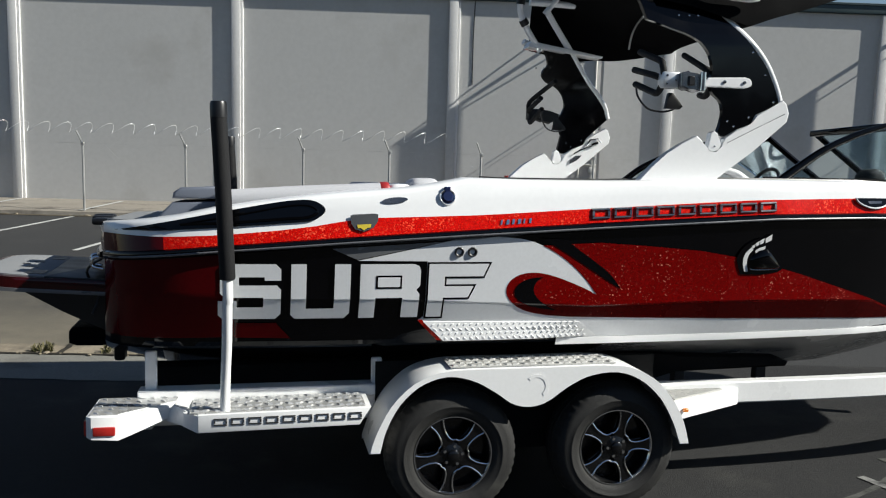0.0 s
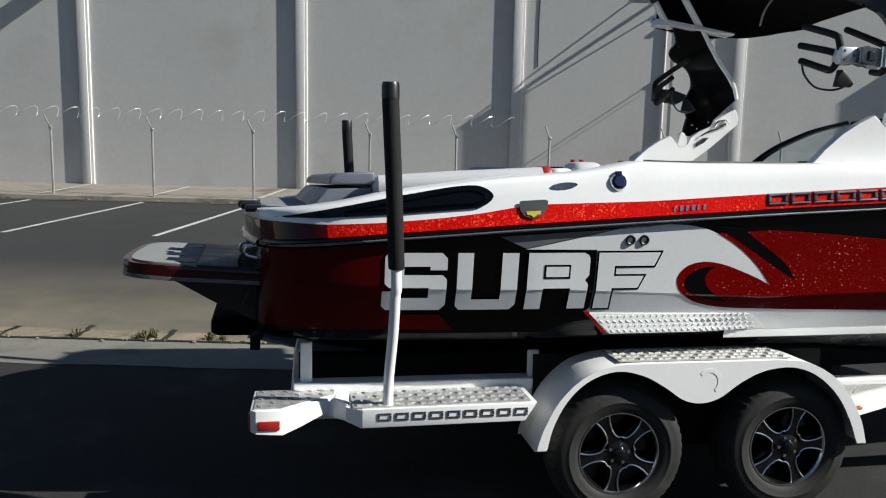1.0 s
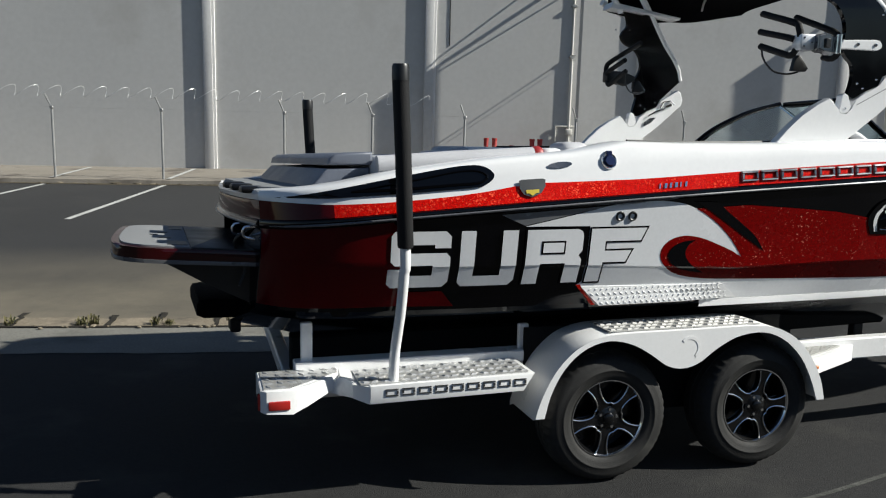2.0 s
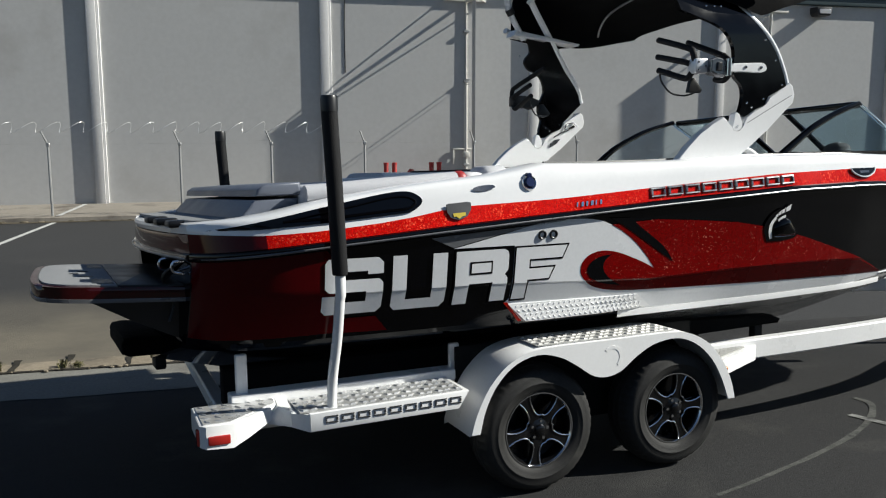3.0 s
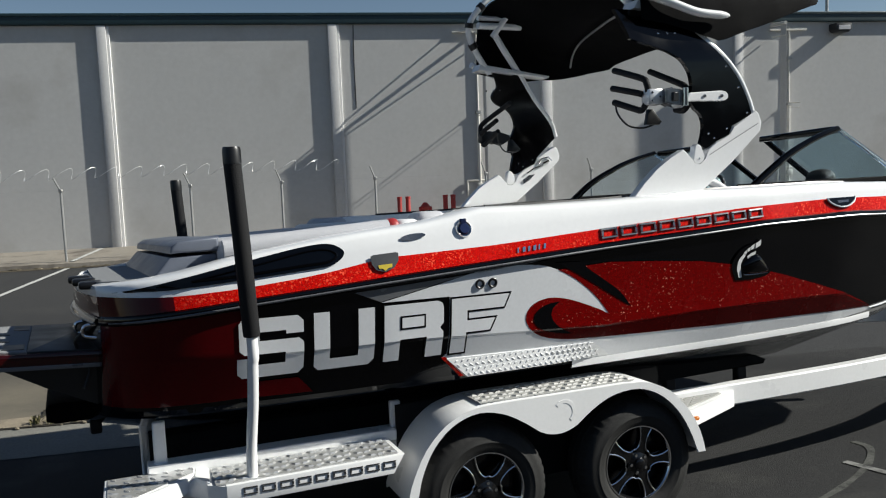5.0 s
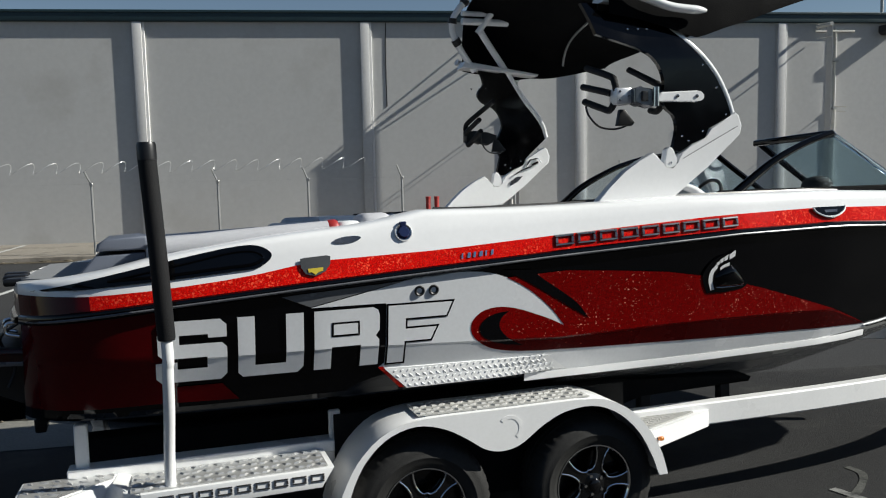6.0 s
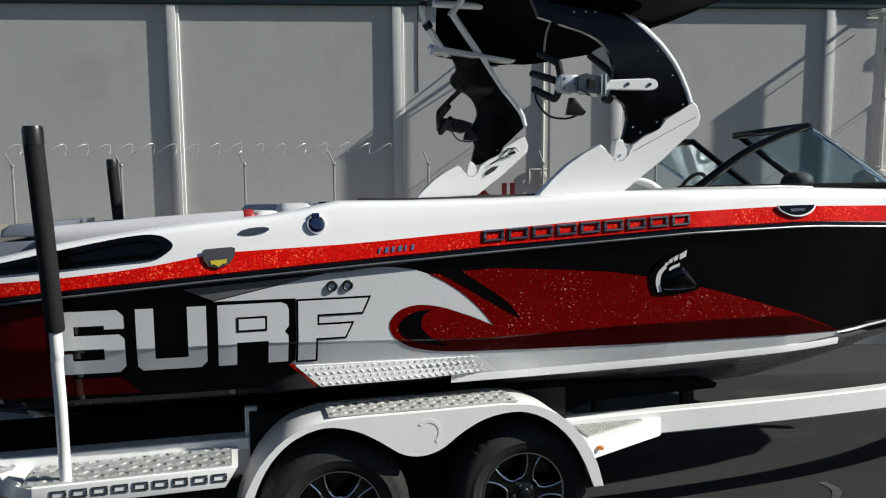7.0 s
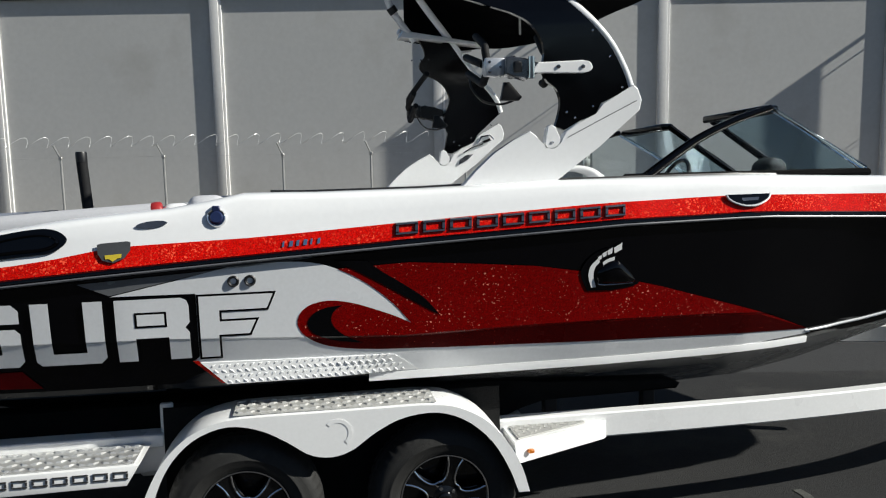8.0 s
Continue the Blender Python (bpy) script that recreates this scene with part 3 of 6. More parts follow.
# razor wire: one flattened coil along the arm tips
bm = bmesh.new()
pts = []
for i in range(int((1.75 + 15.4) / 0.46 * 18)):
    a = i / 18 * 2 * math.pi
    u = -15.4 + 0.46 * i / 18
    pts.append((u + 0.10 * math.cos(a), -0.06 + 0.11 * math.sin(a), 1.93 + 0.115 * math.cos(a) + 0.02 * noise.noise((u, 0, 0))))
sweep(bm, pts, 0.0046, 4)
part("razor_wire", bm, M_WIRE, fence, "shiny coiled razor wire")
for z, v in ((1.66, -0.02), (1.75, -0.04), (1.84, -0.055)):
    bm = bmesh.new()
    sweep(bm, [(-15.4, v, z)] + [(p, v, z + (0.012 if i % 2 else -0.012)) for i, p in enumerate(POSTS[1:-2])], 0.0006, 4)
    part("barbed_strand", bm, M_GALV, fence)

# black iron picket fence beyond the end of the yard
picket = thing("picket_fence", WF @ pose(15.6, 17.2, 0), "black iron picket fence by the warehouse", "fence")
bm = bmesh.new()
prism(bm, [(-0.014, 0.08), (0.014, 0.08), (0.014, 1.72), (0.0, 1.86), (-0.014, 1.72)], -0.012, 0.012)
pk = finish("picket", bm, M_DARKSTEEL)
for i in range(44):
    ob = new("picket", pk)
    ob.parent = picket
    ob.location = (i * 0.125, 0, 0)
for z in (0.3, 1.55):
    bm = bmesh.new()
    box(bm, -0.05, 5.5, -0.02, 0.02, z, z + 0.045)
    part("rail", bm, M_DARKSTEEL, picket)
bm = bmesh.new()
box(bm, -0.06, 0.03, -0.05, 0.05, 0, 1.95, 0.01, 1)
part("gate_post", bm, M_REDPIPE, picket, "rust-red gate post")

# street light column beyond the roof
root = thing("street_lamp", WF @ pose(23.4, 33.0, 0), "tall slim street lamp behind the warehouse", "street lamp")
bm = bmesh.new()
sweep(bm, [(0, 0, 0), (0, 0, 8.55)], [0.11, 0.06], 10)
part("column", bm, M_GALV, root)
bm = bmesh.new()
box(bm, -0.45, 0.3, -0.12, 0.12, 8.5, 8.6, 0.03, 2)
part("lantern", bm, M_GALV, root)

# ---------------------------------------------------------------- trailer
# boat frame: x to the bow, y to the far side, z up, origin on the road below the rear near wheel
CANT = -2.4
BOAT = pose(0.567, 5.069, 0, 0, 0, 17.89)
YC = 1.27
trailer = thing("boat_trailer", BOAT @ pose(0, -0.015, 0, CANT, 0, 0), "white powder-coated tandem-axle boat trailer with tread plate steps", "boat trailer")


def lugs(bm, poly_u, count_u, count_v, place, size=(0.017, 0.006), h=0.0022):
    """Raised tread lugs, alternately turned, on a patch; place(u, v) gives the point and the patch's own directions."""
    for i in range(count_u):
        for j in range(count_v):
            o, a, b, nrm = place((i + 0.5) / count_u, (j + 0.5) / count_v)
            t = 0.5 if (i + j) % 2 else -0.5
            a, b = (a + b * t).normalized(), (b - a * t).normalized()
            ring = [o + a * size[0], o + b * size[1], o - a * size[0], o - b * size[1]]
            low = [bm.verts.new(p) for p in ring]
            top = [bm.verts.new(o + (p - o) * 0.55 + nrm * h) for p in ring]
            bm.faces.new(top)
            for k in range(4):
                bm.faces.new((low[k], low[(k + 1) % 4], top[(k + 1) % 4], top[k]))


def tread(name, x0, x1, y0, y1, z, parent, pitch=0.034, z1=None, mat=None):
    """A tread plate of raised lugs, from x0 to x1; it may slope from z to z1."""
    z1 = z if z1 is None else z1
    bm = bmesh.new()
    a = [bm.verts.new(p) for p in ((x0, y0, z), (x1, y0, z1), (x1, y1, z1), (x0, y1, z))]
    b = [bm.verts.new((v.co.x, v.co.y, v.co.z - 0.004)) for v in a]
    bm.faces.new(a)
    bm.faces.new(b[::-1])
    for k in range(4):
        bm.faces.new((a[k], b[k], b[(k + 1) % 4], a[(k + 1) % 4]))
    d = Vector((x1 - x0, 0, z1 - z)).normalized()
    lugs(bm, None, max(1, round((x1 - x0) / pitch)), max(1, round((y1 - y0) / 0.060)),
         lambda u, v: (Vector((x0 + (x1 - x0) * u, y0 + (y1 - y0) * v, z + (z1 - z) * u)), d, Vector((0, 1, 0)), Vector((-d.z, 0, d.x))), (0.0255, 0.0135), 0.0062)
    return part(name, bm, mat or M_TREAD, parent, "shiny aluminium tread plate" if mat is None else "pale tread plate")


def bar(bm, pts, half, z0, z1):
    """A box-section rail along pts in plan."""
    pts = [Vector((p[0], p[1], 0)) for p in pts]
    rings = []
    for i, p in enumerate(pts):
        d = (pts[min(i + 1, len(pts) - 1)] - pts[max(i - 1, 0)]).normalized()
        o = Vector((-d.y, d.x, 0)) * half
        c = 0.008
        rings.append([bm.verts.new((*(p + o * f).xy, z)) for f, z in ((-1, z0 + c), (-1, z1 - c), (-1 + c / half, z1), (1 - c / half, z1), (1, z1 - c), (1, z0 + c), (1 - c / half, z0), (-1 + c / half, z0))])
    for a, b in zip(rings, rings[1:]):
        for k in range(8):
            bm.faces.new((a[k], a[(k + 1) % 8], b[(k + 1) % 8], b[k]))
    bm.faces.new(rings[0][::-1])
    bm.faces.new(rings[-1])


# main rails, bent inwards to the coupler, and cross members
for side in (0, 1):
    run = [(-1.62, 0.325), (0.0, 0.325), (1.6, 0.325), (2.2, 0.328), (2.7, 0.345), (3.2, 0.385), (3.7, 0.455), (4.3, 0.60), (5.0, 0.87), (5.9, YC - 0.045)]
    path = [(p.x, p.y) for p in curve([(x, y, 0) for x, y in run], 48)]
    bm = bmesh.new()
    bar(bm, [(x, 2 * YC - y if side else y) for x, y in path], 0.04, 0.46, 0.585)
    part("frame_rail", bm, M_POWDER, trailer)
for x in (-1.5, -0.45, 1.35):
    bm = bmesh.new()
    box(bm, x - 0.04, x + 0.04, 0.36, 2 * YC - 0.36, 0.42, 0.50, 0.01, 1)
    part("cross_member", bm, M_POWDER, trailer)
for x in (0.0, 0.865):
    bm = bmesh.new()
    sweep(bm, [(x, 0.16, 0.345), (x, 2 * YC - 0.16, 0.345)], 0.035, 10)
    part("axle", bm, M_PLASTIC, trailer)
bm = bmesh.new()
box(bm, 5.8, 6.3, YC - 0.06, YC + 0.06, 0.46, 0.59, 0.015, 2)
part("coupler", bm, M_DARKSTEEL, trailer)
# winch stand
bm = bmesh.new()
sweep(bm, [(4.25, YC, 0.52), (4.25, YC, 1.0)], 0.045, 10)
box(bm, 4.0, 4.5, YC - 0.14, YC + 0.14, 0.86, 0.92, 0.01, 1)
part("winch_post", bm, M_DARKSTEEL, trailer)

# bunks under the hull on short posts
for side in (0, 1):
    y0 = 0.62 if side == 0 else 2 * YC - 0.74
    bm = bmesh.new()
    vs_ = [(-1.5, 0.50), (1.3, 0.50), (1.5, 0.585), (2.25, 0.58), (2.27, 0.61), (2.2, 0.64), (1.5, 0.665), (1.3, 0.69), (-1.5, 0.69)]
    prism(bm, vs_, y0, y0 + 0.12, 0.015)
    part("bunk", bm, M_CARPET, trailer, "black carpeted bunk")
    for x in (-1.2, 0.2, 1.55, 2.1):
        bm = bmesh.new()
        box(bm, x - 0.035, x + 0.035, y0 + 0.03, y0 + 0.09, 0.43, 0.60, 0.006, 1)
        part("bunk_post", bm, M_DARKSTEEL, trailer)

for side in (0, 1):
    flip = side == 1

    def fy(y):
        return 2 * YC - y if flip else y

    def ybox(bm, x0, x1, y0, y1, z0, z1, r=0.0, seg=2):
        a, b = sorted((fy(y0), fy(y1)))
        return box(bm, x0, x1, a, b, z0, z1, r, seg)

    # upright guide brackets on the rail
    for x, top in ((-1.46, 0.835), (-0.35, 0.775)):
        bm = bmesh.new()
        ybox(bm, x - 0.028, x + 0.028, 0.290, 0.318, 0.50, top, 0.006, 1)
        part("upright", bm, M_POWDER, trailer)
    bm = bmesh.new()
    ybox(bm, -1.52, -0.36, 0.252, 0.360, 0.586, 0.645, 0.006, 1)
    part("rail_riser", bm, M_POWDER, trailer)
    # step box
    bm = bmesh.new()
    outer = [(-1.215, 0.512), (-0.47, 0.522), (-0.415, 0.607), (-1.215, 0.597)]
    a, b = sorted((fy(-0.03), fy(0.284)))
    prism(bm, outer, a, b, 0.006)
    part("step_box", bm, M_POWDER, trailer)
    bm = bmesh.new()
    ends = [(-1.215, -0.028), (-1.285, 0.03), (-1.285, 0.284), (-1.22, 0.284)]
    lo = [bm.verts.new((x, fy(y), 0.512 if x > -1.22 else 0.53)) for x, y in ends]
    hi = [bm.verts.new((x, fy(y), 0.594)) for x, y in ends]
    bm.faces.new(lo)
    bm.faces.new(hi)
    for k in range(4):
        bm.faces.new((lo[k], lo[(k + 1) % 4], hi[(k + 1) % 4], hi[k]))
    part("step_end", bm, M_POWDER, trailer)
    a, b = sorted((fy(-0.01), fy(0.246)))
    tread("step_tread", -1.255, -0.44, a, b, 0.602, trailer, 0.047, 0.612)
    # folded plate from the notch up to the step
    bm = bmesh.new()
    fold = [(-1.275, 0.035, 0.527, 0.598), (-1.33, 0.10, 0.525, 0.612), (-1.375, 0.125, 0.535, 0.560)]
    lo = [bm.verts.new((x, fy(y), z)) for x, y, z, _ in fold]
    hi = [bm.verts.new((x, fy(y + 0.012), z)) for x, y, _, z in fold]
    ba = [bm.verts.new((x + 0.02, fy(0.284), z)) for x, y, _, z in fold]
    for k in range(2):
        bm.faces.new((lo[k], lo[k + 1], hi[k + 1], hi[k]))
        bm.faces.new((hi[k], hi[k + 1], ba[k + 1], ba[k]))
    part("gusset", bm, M_POWDER, trailer)
    # tail corner with lamps: its outer face runs inwards to the notch before the step
    bm = bmesh.new()
    plan = [(-1.70, -0.01), (-1.675, -0.035), (-1.56, -0.035), (-1.475, 0.02), (-1.37, 0.115), (-1.29, 0.20), (-1.29, 0.284), (-1.70, 0.284)]
    low = (0.51, 0.505, 0.497, 0.52, 0.545, 0.56, 0.56, 0.51)
    lo = [bm.verts.new((x, fy(y), z)) for (x, y), z in zip(plan, low)]
    hi = [bm.verts.new((x, fy(y), 0.605)) for x, y in plan]
    top = [bm.verts.new((-1.53 + (x + 1.53) * 0.97, fy(0.14 + (y - 0.14) * 0.97), 0.609)) for x, y in plan]
    bm.faces.new(lo)
    bm.faces.new(top)
    for k in range(8):
        bm.faces.new((lo[k], lo[(k + 1) % 8], hi[(k + 1) % 8], hi[k]))
        bm.faces.new((hi[k], hi[(k + 1) % 8], top[(k + 1) % 8], top[k]))
    part("tail_corner", bm, M_POWDER, trailer)
    bm = bmesh.new()
    pad_ = [(-1.685, -0.015), (-1.565, -0.015), (-1.33, 0.19), (-1.33, 0.27), (-1.685, 0.27)]
    tri_ = [bm.verts.new((x, fy(y), 0.613)) for x, y in pad_]
    lo = [bm.verts.new((x, fy(y), 0.608)) for x, y in pad_]
    bm.faces.new(tri_)
    for k in range(5):
        bm.faces.new((tri_[k], tri_[(k + 1) % 5], lo[(k + 1) % 5], lo[k]))
    for i in range(7):
        for j in range(5):
            x, y = -1.662 + i * 0.054, 0.245 - j * 0.058
            if y > -0.005 and y > 0.02 + (x + 1.565) * 0.87:
                turn = 1 if (i + j) % 2 else -1
                lugs(bm, None, 1, 1, lambda u, v: (Vector((x, fy(y), 0.613)), Vector((turn, 0, 0)), Vector((0, 1, 0)), Vector((0, 0, 1))), (0.027, 0.0125) if turn > 0 else (0.0125, 0.027), 0.0045)
    part("tail_tread", bm, M_TREAD, trailer, "shiny aluminium tread plate")
    bm = bmesh.new()
    ybox(bm, -1.668, -1.572, -0.043, -0.03, 0.520, 0.562, 0.006, 2)
    part("tail_light", bm, M_LENS, trailer, "red side tail light")
    bm = bmesh.new()
    ybox(bm, -1.712, -1.692, -0.01, 0.035, 0.515, 0.585, 0.006, 2)
    part("tail_light", bm, M_LENS, trailer, "red rear tail light")
    # lettering on the step's face as plain hollow blocks
    for k in range(9):
        x, w = -1.145 + k * 0.078, 0.060
        z = 0.546 + 0.0008 * k
        for x0, x1, z0, z1 in ((x, x + w, z + 0.0275, z + 0.033), (x, x + w, z, z + 0.0055), (x, x + 0.008, z + 0.009, z + 0.024), (x + w - 0.008, x + w, z + 0.009, z + 0.024)):
            bm = bmesh.new()
            ybox(bm, x0, x1, -0.0345, -0.029, z0, z1)
            part("letter_bar", bm, M_BLACKPAINT, trailer)
    # fender over both wheels: outer face with a scallop, top skin, inner face
    over = curve2([(-0.425, 0.385), (-0.385, 0.50), (-0.31, 0.63), (-0.19, 0.735), (-0.05, 0.775), (0.1, 0.782)], 16) + [(0.4, 0.782)] + \
        curve2([(0.75, 0.785), (0.90, 0.77), (1.04, 0.70), (1.14, 0.59), (1.20, 0.48), (1.235, 0.36)], 16)
    under = curve2([(1.185, 0.36), (1.145, 0.47), (1.07, 0.60), (0.96, 0.70), (0.83, 0.748), (0.68, 0.735), (0.56, 0.68), (0.46, 0.612), (0.37, 0.588), (0.28, 0.605),
                    (0.19, 0.665), (0.08, 0.725), (-0.05, 0.75), (-0.18, 0.71), (-0.28, 0.62), (-0.345, 0.50), (-0.375, 0.385)], 56)
    bm = bmesh.new()
    a, b = sorted((fy(-0.065), fy(-0.055)))
    prism(bm, over + under, a, b, 0.003, 1)
    fender = part("fender", bm, M_POWDER, trailer, "white two-wheel fender")
    bm = bmesh.new()
    loft(bm, [[(x, fy(y), z - dz) for x, z in over] for y, dz in ((-0.058, 0.004), (-0.05, 0.0), (0.1, 0.0), (0.22, 0.0), (0.27, 0.004), (0.27, 0.03), (0.22, 0.008), (-0.05, 0.008))])
    part("fender_top", bm, M_POWDER, fender)
    a, b = sorted((fy(-0.03), fy(0.2)))
    tread("fender_tread", -0.03, 0.83, a, b, 0.789, fender, 0.045, None, M_TREADPALE)
    # added black sheet, stands in for the deep shade behind the wheels
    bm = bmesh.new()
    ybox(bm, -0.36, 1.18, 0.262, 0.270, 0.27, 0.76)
    part("inner_skirt", bm, M_CARPET, fender, "black sheet for the shade behind the wheels")
    # plain embossed crest on the fender face
    bm = bmesh.new()
    arc = [(0.40 + 0.062 * math.cos(t), 0.69 + 0.062 * math.sin(t)) for t in np.linspace(-0.9, 2.4, 14)] + \
          [(0.40 + 0.045 * math.cos(t), 0.69 + 0.045 * math.sin(t)) for t in np.linspace(2.4, -0.9, 14)]
    a, b = sorted((fy(-0.0668), fy(-0.064)))
    prism(bm, arc, a, b)
    part("crest", bm, M_POWDER, fender)
    # front step behind the fender
    bm = bmesh.new()
    ps = [(1.20, 0.04), (1.25, 0.065), (1.70, 0.262), (1.72, 0.284), (1.20, 0.284)]
    lo = [bm.verts.new((x, fy(y), 0.45 if x < 1.5 else 0.46)) for x, y in ps]
    hi = [bm.verts.new((x, fy(y), 0.548)) for x, y in ps]
    bm.faces.new(lo)
    bm.faces.new(hi)
    for k in range(5):
        bm.faces.new((lo[k], lo[(k + 1) % 5], hi[(k + 1) % 5], hi[k]))
    part("front_step", bm, M_POWDER, trailer)
    bm = bmesh.new()
    zt = 0.556
    tri_ = [bm.verts.new((x, fy(y), zt)) for x, y in ((1.225, 0.085), (1.60, 0.252), (1.60, 0.274), (1.225, 0.274))]
    bm.faces.new(tri_)
    lo = [bm.verts.new((v.co.x, v.co.y, zt - 0.006)) for v in tri_]
    for k in range(4):
        bm.faces.new((tri_[k], tri_[(k + 1) % 4], lo[(k + 1) % 4], lo[k]))
    for i in range(12):
        for j in range(7):
            x, y = 1.24 + i * 0.03, 0.262 - j * 0.03
            if y > 0.115 + (x - 1.25) * 0.44:
                lugs(bm, None, 1, 1, lambda u, v: (Vector((x, fy(y), zt)), Vector((1, 0, 0)), Vector((0, 1, 0)), Vector((0, 0, 1))), (0.0175 if (i + j) % 2 else 0.006, 0.006 if (i + j) % 2 else 0.0175), 0.003)
    part("front_tread", bm, M_TREADPALE, trailer, "shiny aluminium tread plate")
    bm = bmesh.new()
    ybox(bm, 1.262, 1.292, 0.050, 0.072, 0.490, 0.510, 0.005, 1)
    part("marker_light", bm, M_AMBER, trailer, "small amber marker light")

# guide poles
for x, y, zb, out, zt, zm in ((-1.088, 0.04, 0.615, -0.7, 2.03, 1.255), (-1.150, 2.45, 0.49, 0.5, 2.0, 1.25)):
    pole = thing("guide_pole", BOAT @ pose(x, y, zb), "white trailer guide pole with black foam sleeve", "guide pole", "trailer guide poles")
    bm = bmesh.new()
    sweep(bm, curve([(-0.008, 0, -0.02), (-0.006, 0.02 * out, 0.12), (0.003, 0.09 * out, 0.30), (0.006, 0.125 * out, 0.40), (0.008, 0.155 * out, 0.51), (0.01, 0.165 * out, 0.62), (-0.022, 0.165 * out, zt - 0.66)], 24), 0.0235, 14)
    part("pole", bm, M_POWDER, pole)
    bm = bmesh.new()
    sweep(bm, [(0.010, 0.165 * out, zm - 0.63), (0.010, 0.165 * out, zm - 0.62), (-0.006, 0.165 * out, 1.0), (-0.024, 0.165 * out, zt - 0.70), (-0.024, 0.165 * out, zt - 0.69)], [0.033, 0.0355, 0.0355, 0.036, 0.0365], 18)
    part("foam_sleeve", bm, M_FOAM, pole, "black foam sleeve")
    bm = bmesh.new()
    sweep(bm, [(-0.024, 0.165 * out, zt - 0.69), (-0.025, 0.165 * out, zt - 0.635), (-0.025, 0.165 * out, zt - 0.622)], [0.0375, 0.0375, 0.033], 18)
    part("cap", bm, M_PLASTIC, pole, "black end cap")

# wheels
TYRE = 0.335
wheel = new("wheel")
wheel.parent = trailer
bm = bmesh.new()
prof = [(0.196, 0.012), (0.208, 0.0), (0.228, -0.011), (0.246, -0.013), (0.249, -0.0155), (0.254, -0.0155), (0.257, -0.013), (0.280, -0.012), (0.303, -0.003), (0.319, 0.014), (0.329, 0.034), (0.334, 0.055),
        (0.331, 0.058), (0.331, 0.064), (0.335, 0.067), (0.3355, 0.10), (0.331, 0.103), (0.331, 0.109), (0.335, 0.112), (0.334, 0.15), (0.329, 0.172), (0.319, 0.19), (0.28, 0.212), (0.24, 0.212), (0.196, 0.19)]
rings = revolve(bm, prof, 144, True)
# shoulder blocks cut by sipes
for k, ring in enumerate(rings):
    if prof[k][0] in (0.319, 0.329, 0.334):
        for j in range(0, 144, 3):
            v = ring[j]
            f = 0.972 if prof[k][0] > 0.32 else 0.985
            v.co.x, v.co.z = v.co.x * f, v.co.z * f
part("tyre", bm, M_RUBBER, wheel, "black trailer tyre with dusty sidewall", 50)
bm = bmesh.new()
revolve(bm, [(0.178, 0.19), (0.178, 0.04), (0.184, 0.02), (0.194, 0.008), (0.198, 0.012), (0.197, 0.02)], 64)
revolve(bm, [(0.178, 0.09), (0.0, 0.10)], 48)
part("barrel", bm, M_RIM, wheel)
bm = bmesh.new()
revolve(bm, [(0.1875, 0.012), (0.1925, 0.004), (0.1985, 0.004), (0.1995, 0.012)], 64)
part("rim_lip", bm, M_CHROME, wheel, "polished rim lip")
for k in range(5):
    a0 = math.radians(90 + 72 * k)
    rot = Matrix.Rotation(-a0, 4, "Y")
    bm = bmesh.new()
    outline = [(0.045, -0.034), (0.068, -0.028), (0.09, -0.020), (0.12, -0.018), (0.155, -0.023), (0.188, -0.034), (0.190, 0.0), (0.188, 0.034), (0.155, 0.023), (0.12, 0.018), (0.09, 0.020), (0.068, 0.028), (0.045, 0.034)]
    prism(bm, outline, 0.012, 0.045, 0.006, 2)
    bmesh.ops.transform(bm, matrix=rot, verts=bm.verts)
    spoke = part("spoke", bm, M_RIM, wheel)
    for s in (1, -1):
        bm = bmesh.new()
        line = [(r, 0.0105, s * w) for r, w in ((0.066, 0.047), (0.072, 0.032), (0.090, 0.0215), (0.12, 0.0185), (0.155, 0.0235), (0.186, 0.035))]
        sweep(bm, curve([rot @ Vector(p) for p in line], 14), 0.0044, 6)
        part("edge_line", bm, M_CHROME, spoke, "machined bright edge")
bm = bmesh.new()
revolve(bm, [(0.0, -0.012), (0.02, -0.012), (0.029, -0.006), (0.031, 0.004), (0.05, 0.010), (0.062, 0.014), (0.064, 0.04)], 36)
part("hub_cap", bm, M_RIM, wheel, "gloss black hub cap")
bm = bmesh.new()
sweep(bm, [(0, 0, 0), (0, 0.012, 0)], 0.0085, 6)
nut = finish("lug_nut", bm, M_CHROME)
for k in range(5):
    a = math.radians(54 + 72 * k)
    ob = new("lug_nut", nut)
    ob.parent, ob.location = wheel, (0.047 * math.cos(a), 0.004, 0.047 * math.sin(a))
wheel.matrix_basis = pose(0.0, 0.0, TYRE, 0, 45, 0)
for x, y, rx, turn in ((0.865, 0.0, 0, 16), (0.0, 2 * YC, 180, 8), (0.865, 2 * YC, 180, 31)):
    copy_thing(wheel, pose(x, y, TYRE, 0, 0, rx) @ pose(0, 0, 0, 0, turn, 0))

# ---------------------------------------------------------------- boat
boat = thing("wakeboard_boat", BOAT @ pose(0, 0, 0.012), "red, white and black metal-flake wakeboard boat with tower, on its trailer", "boat")
SHEER = ((-1.62, 0.34), (-1.60, 0.265), (-1.56, 0.185), (-1.5, 0.12), (-1.42, 0.075), (-1.3, 0.042), (-1.1, 0.020), (-0.76, 0.0), (-0.44, -0.008), (0.0, 0.0), (0.7, 0.025), (1.66, 0.045),
         (2.4, 0.10), (3.0, 0.19), (3.6, 0.21), (4.2, 0.25), (4.8, 0.33), (5.2, 0.55), (5.45, 1.27))
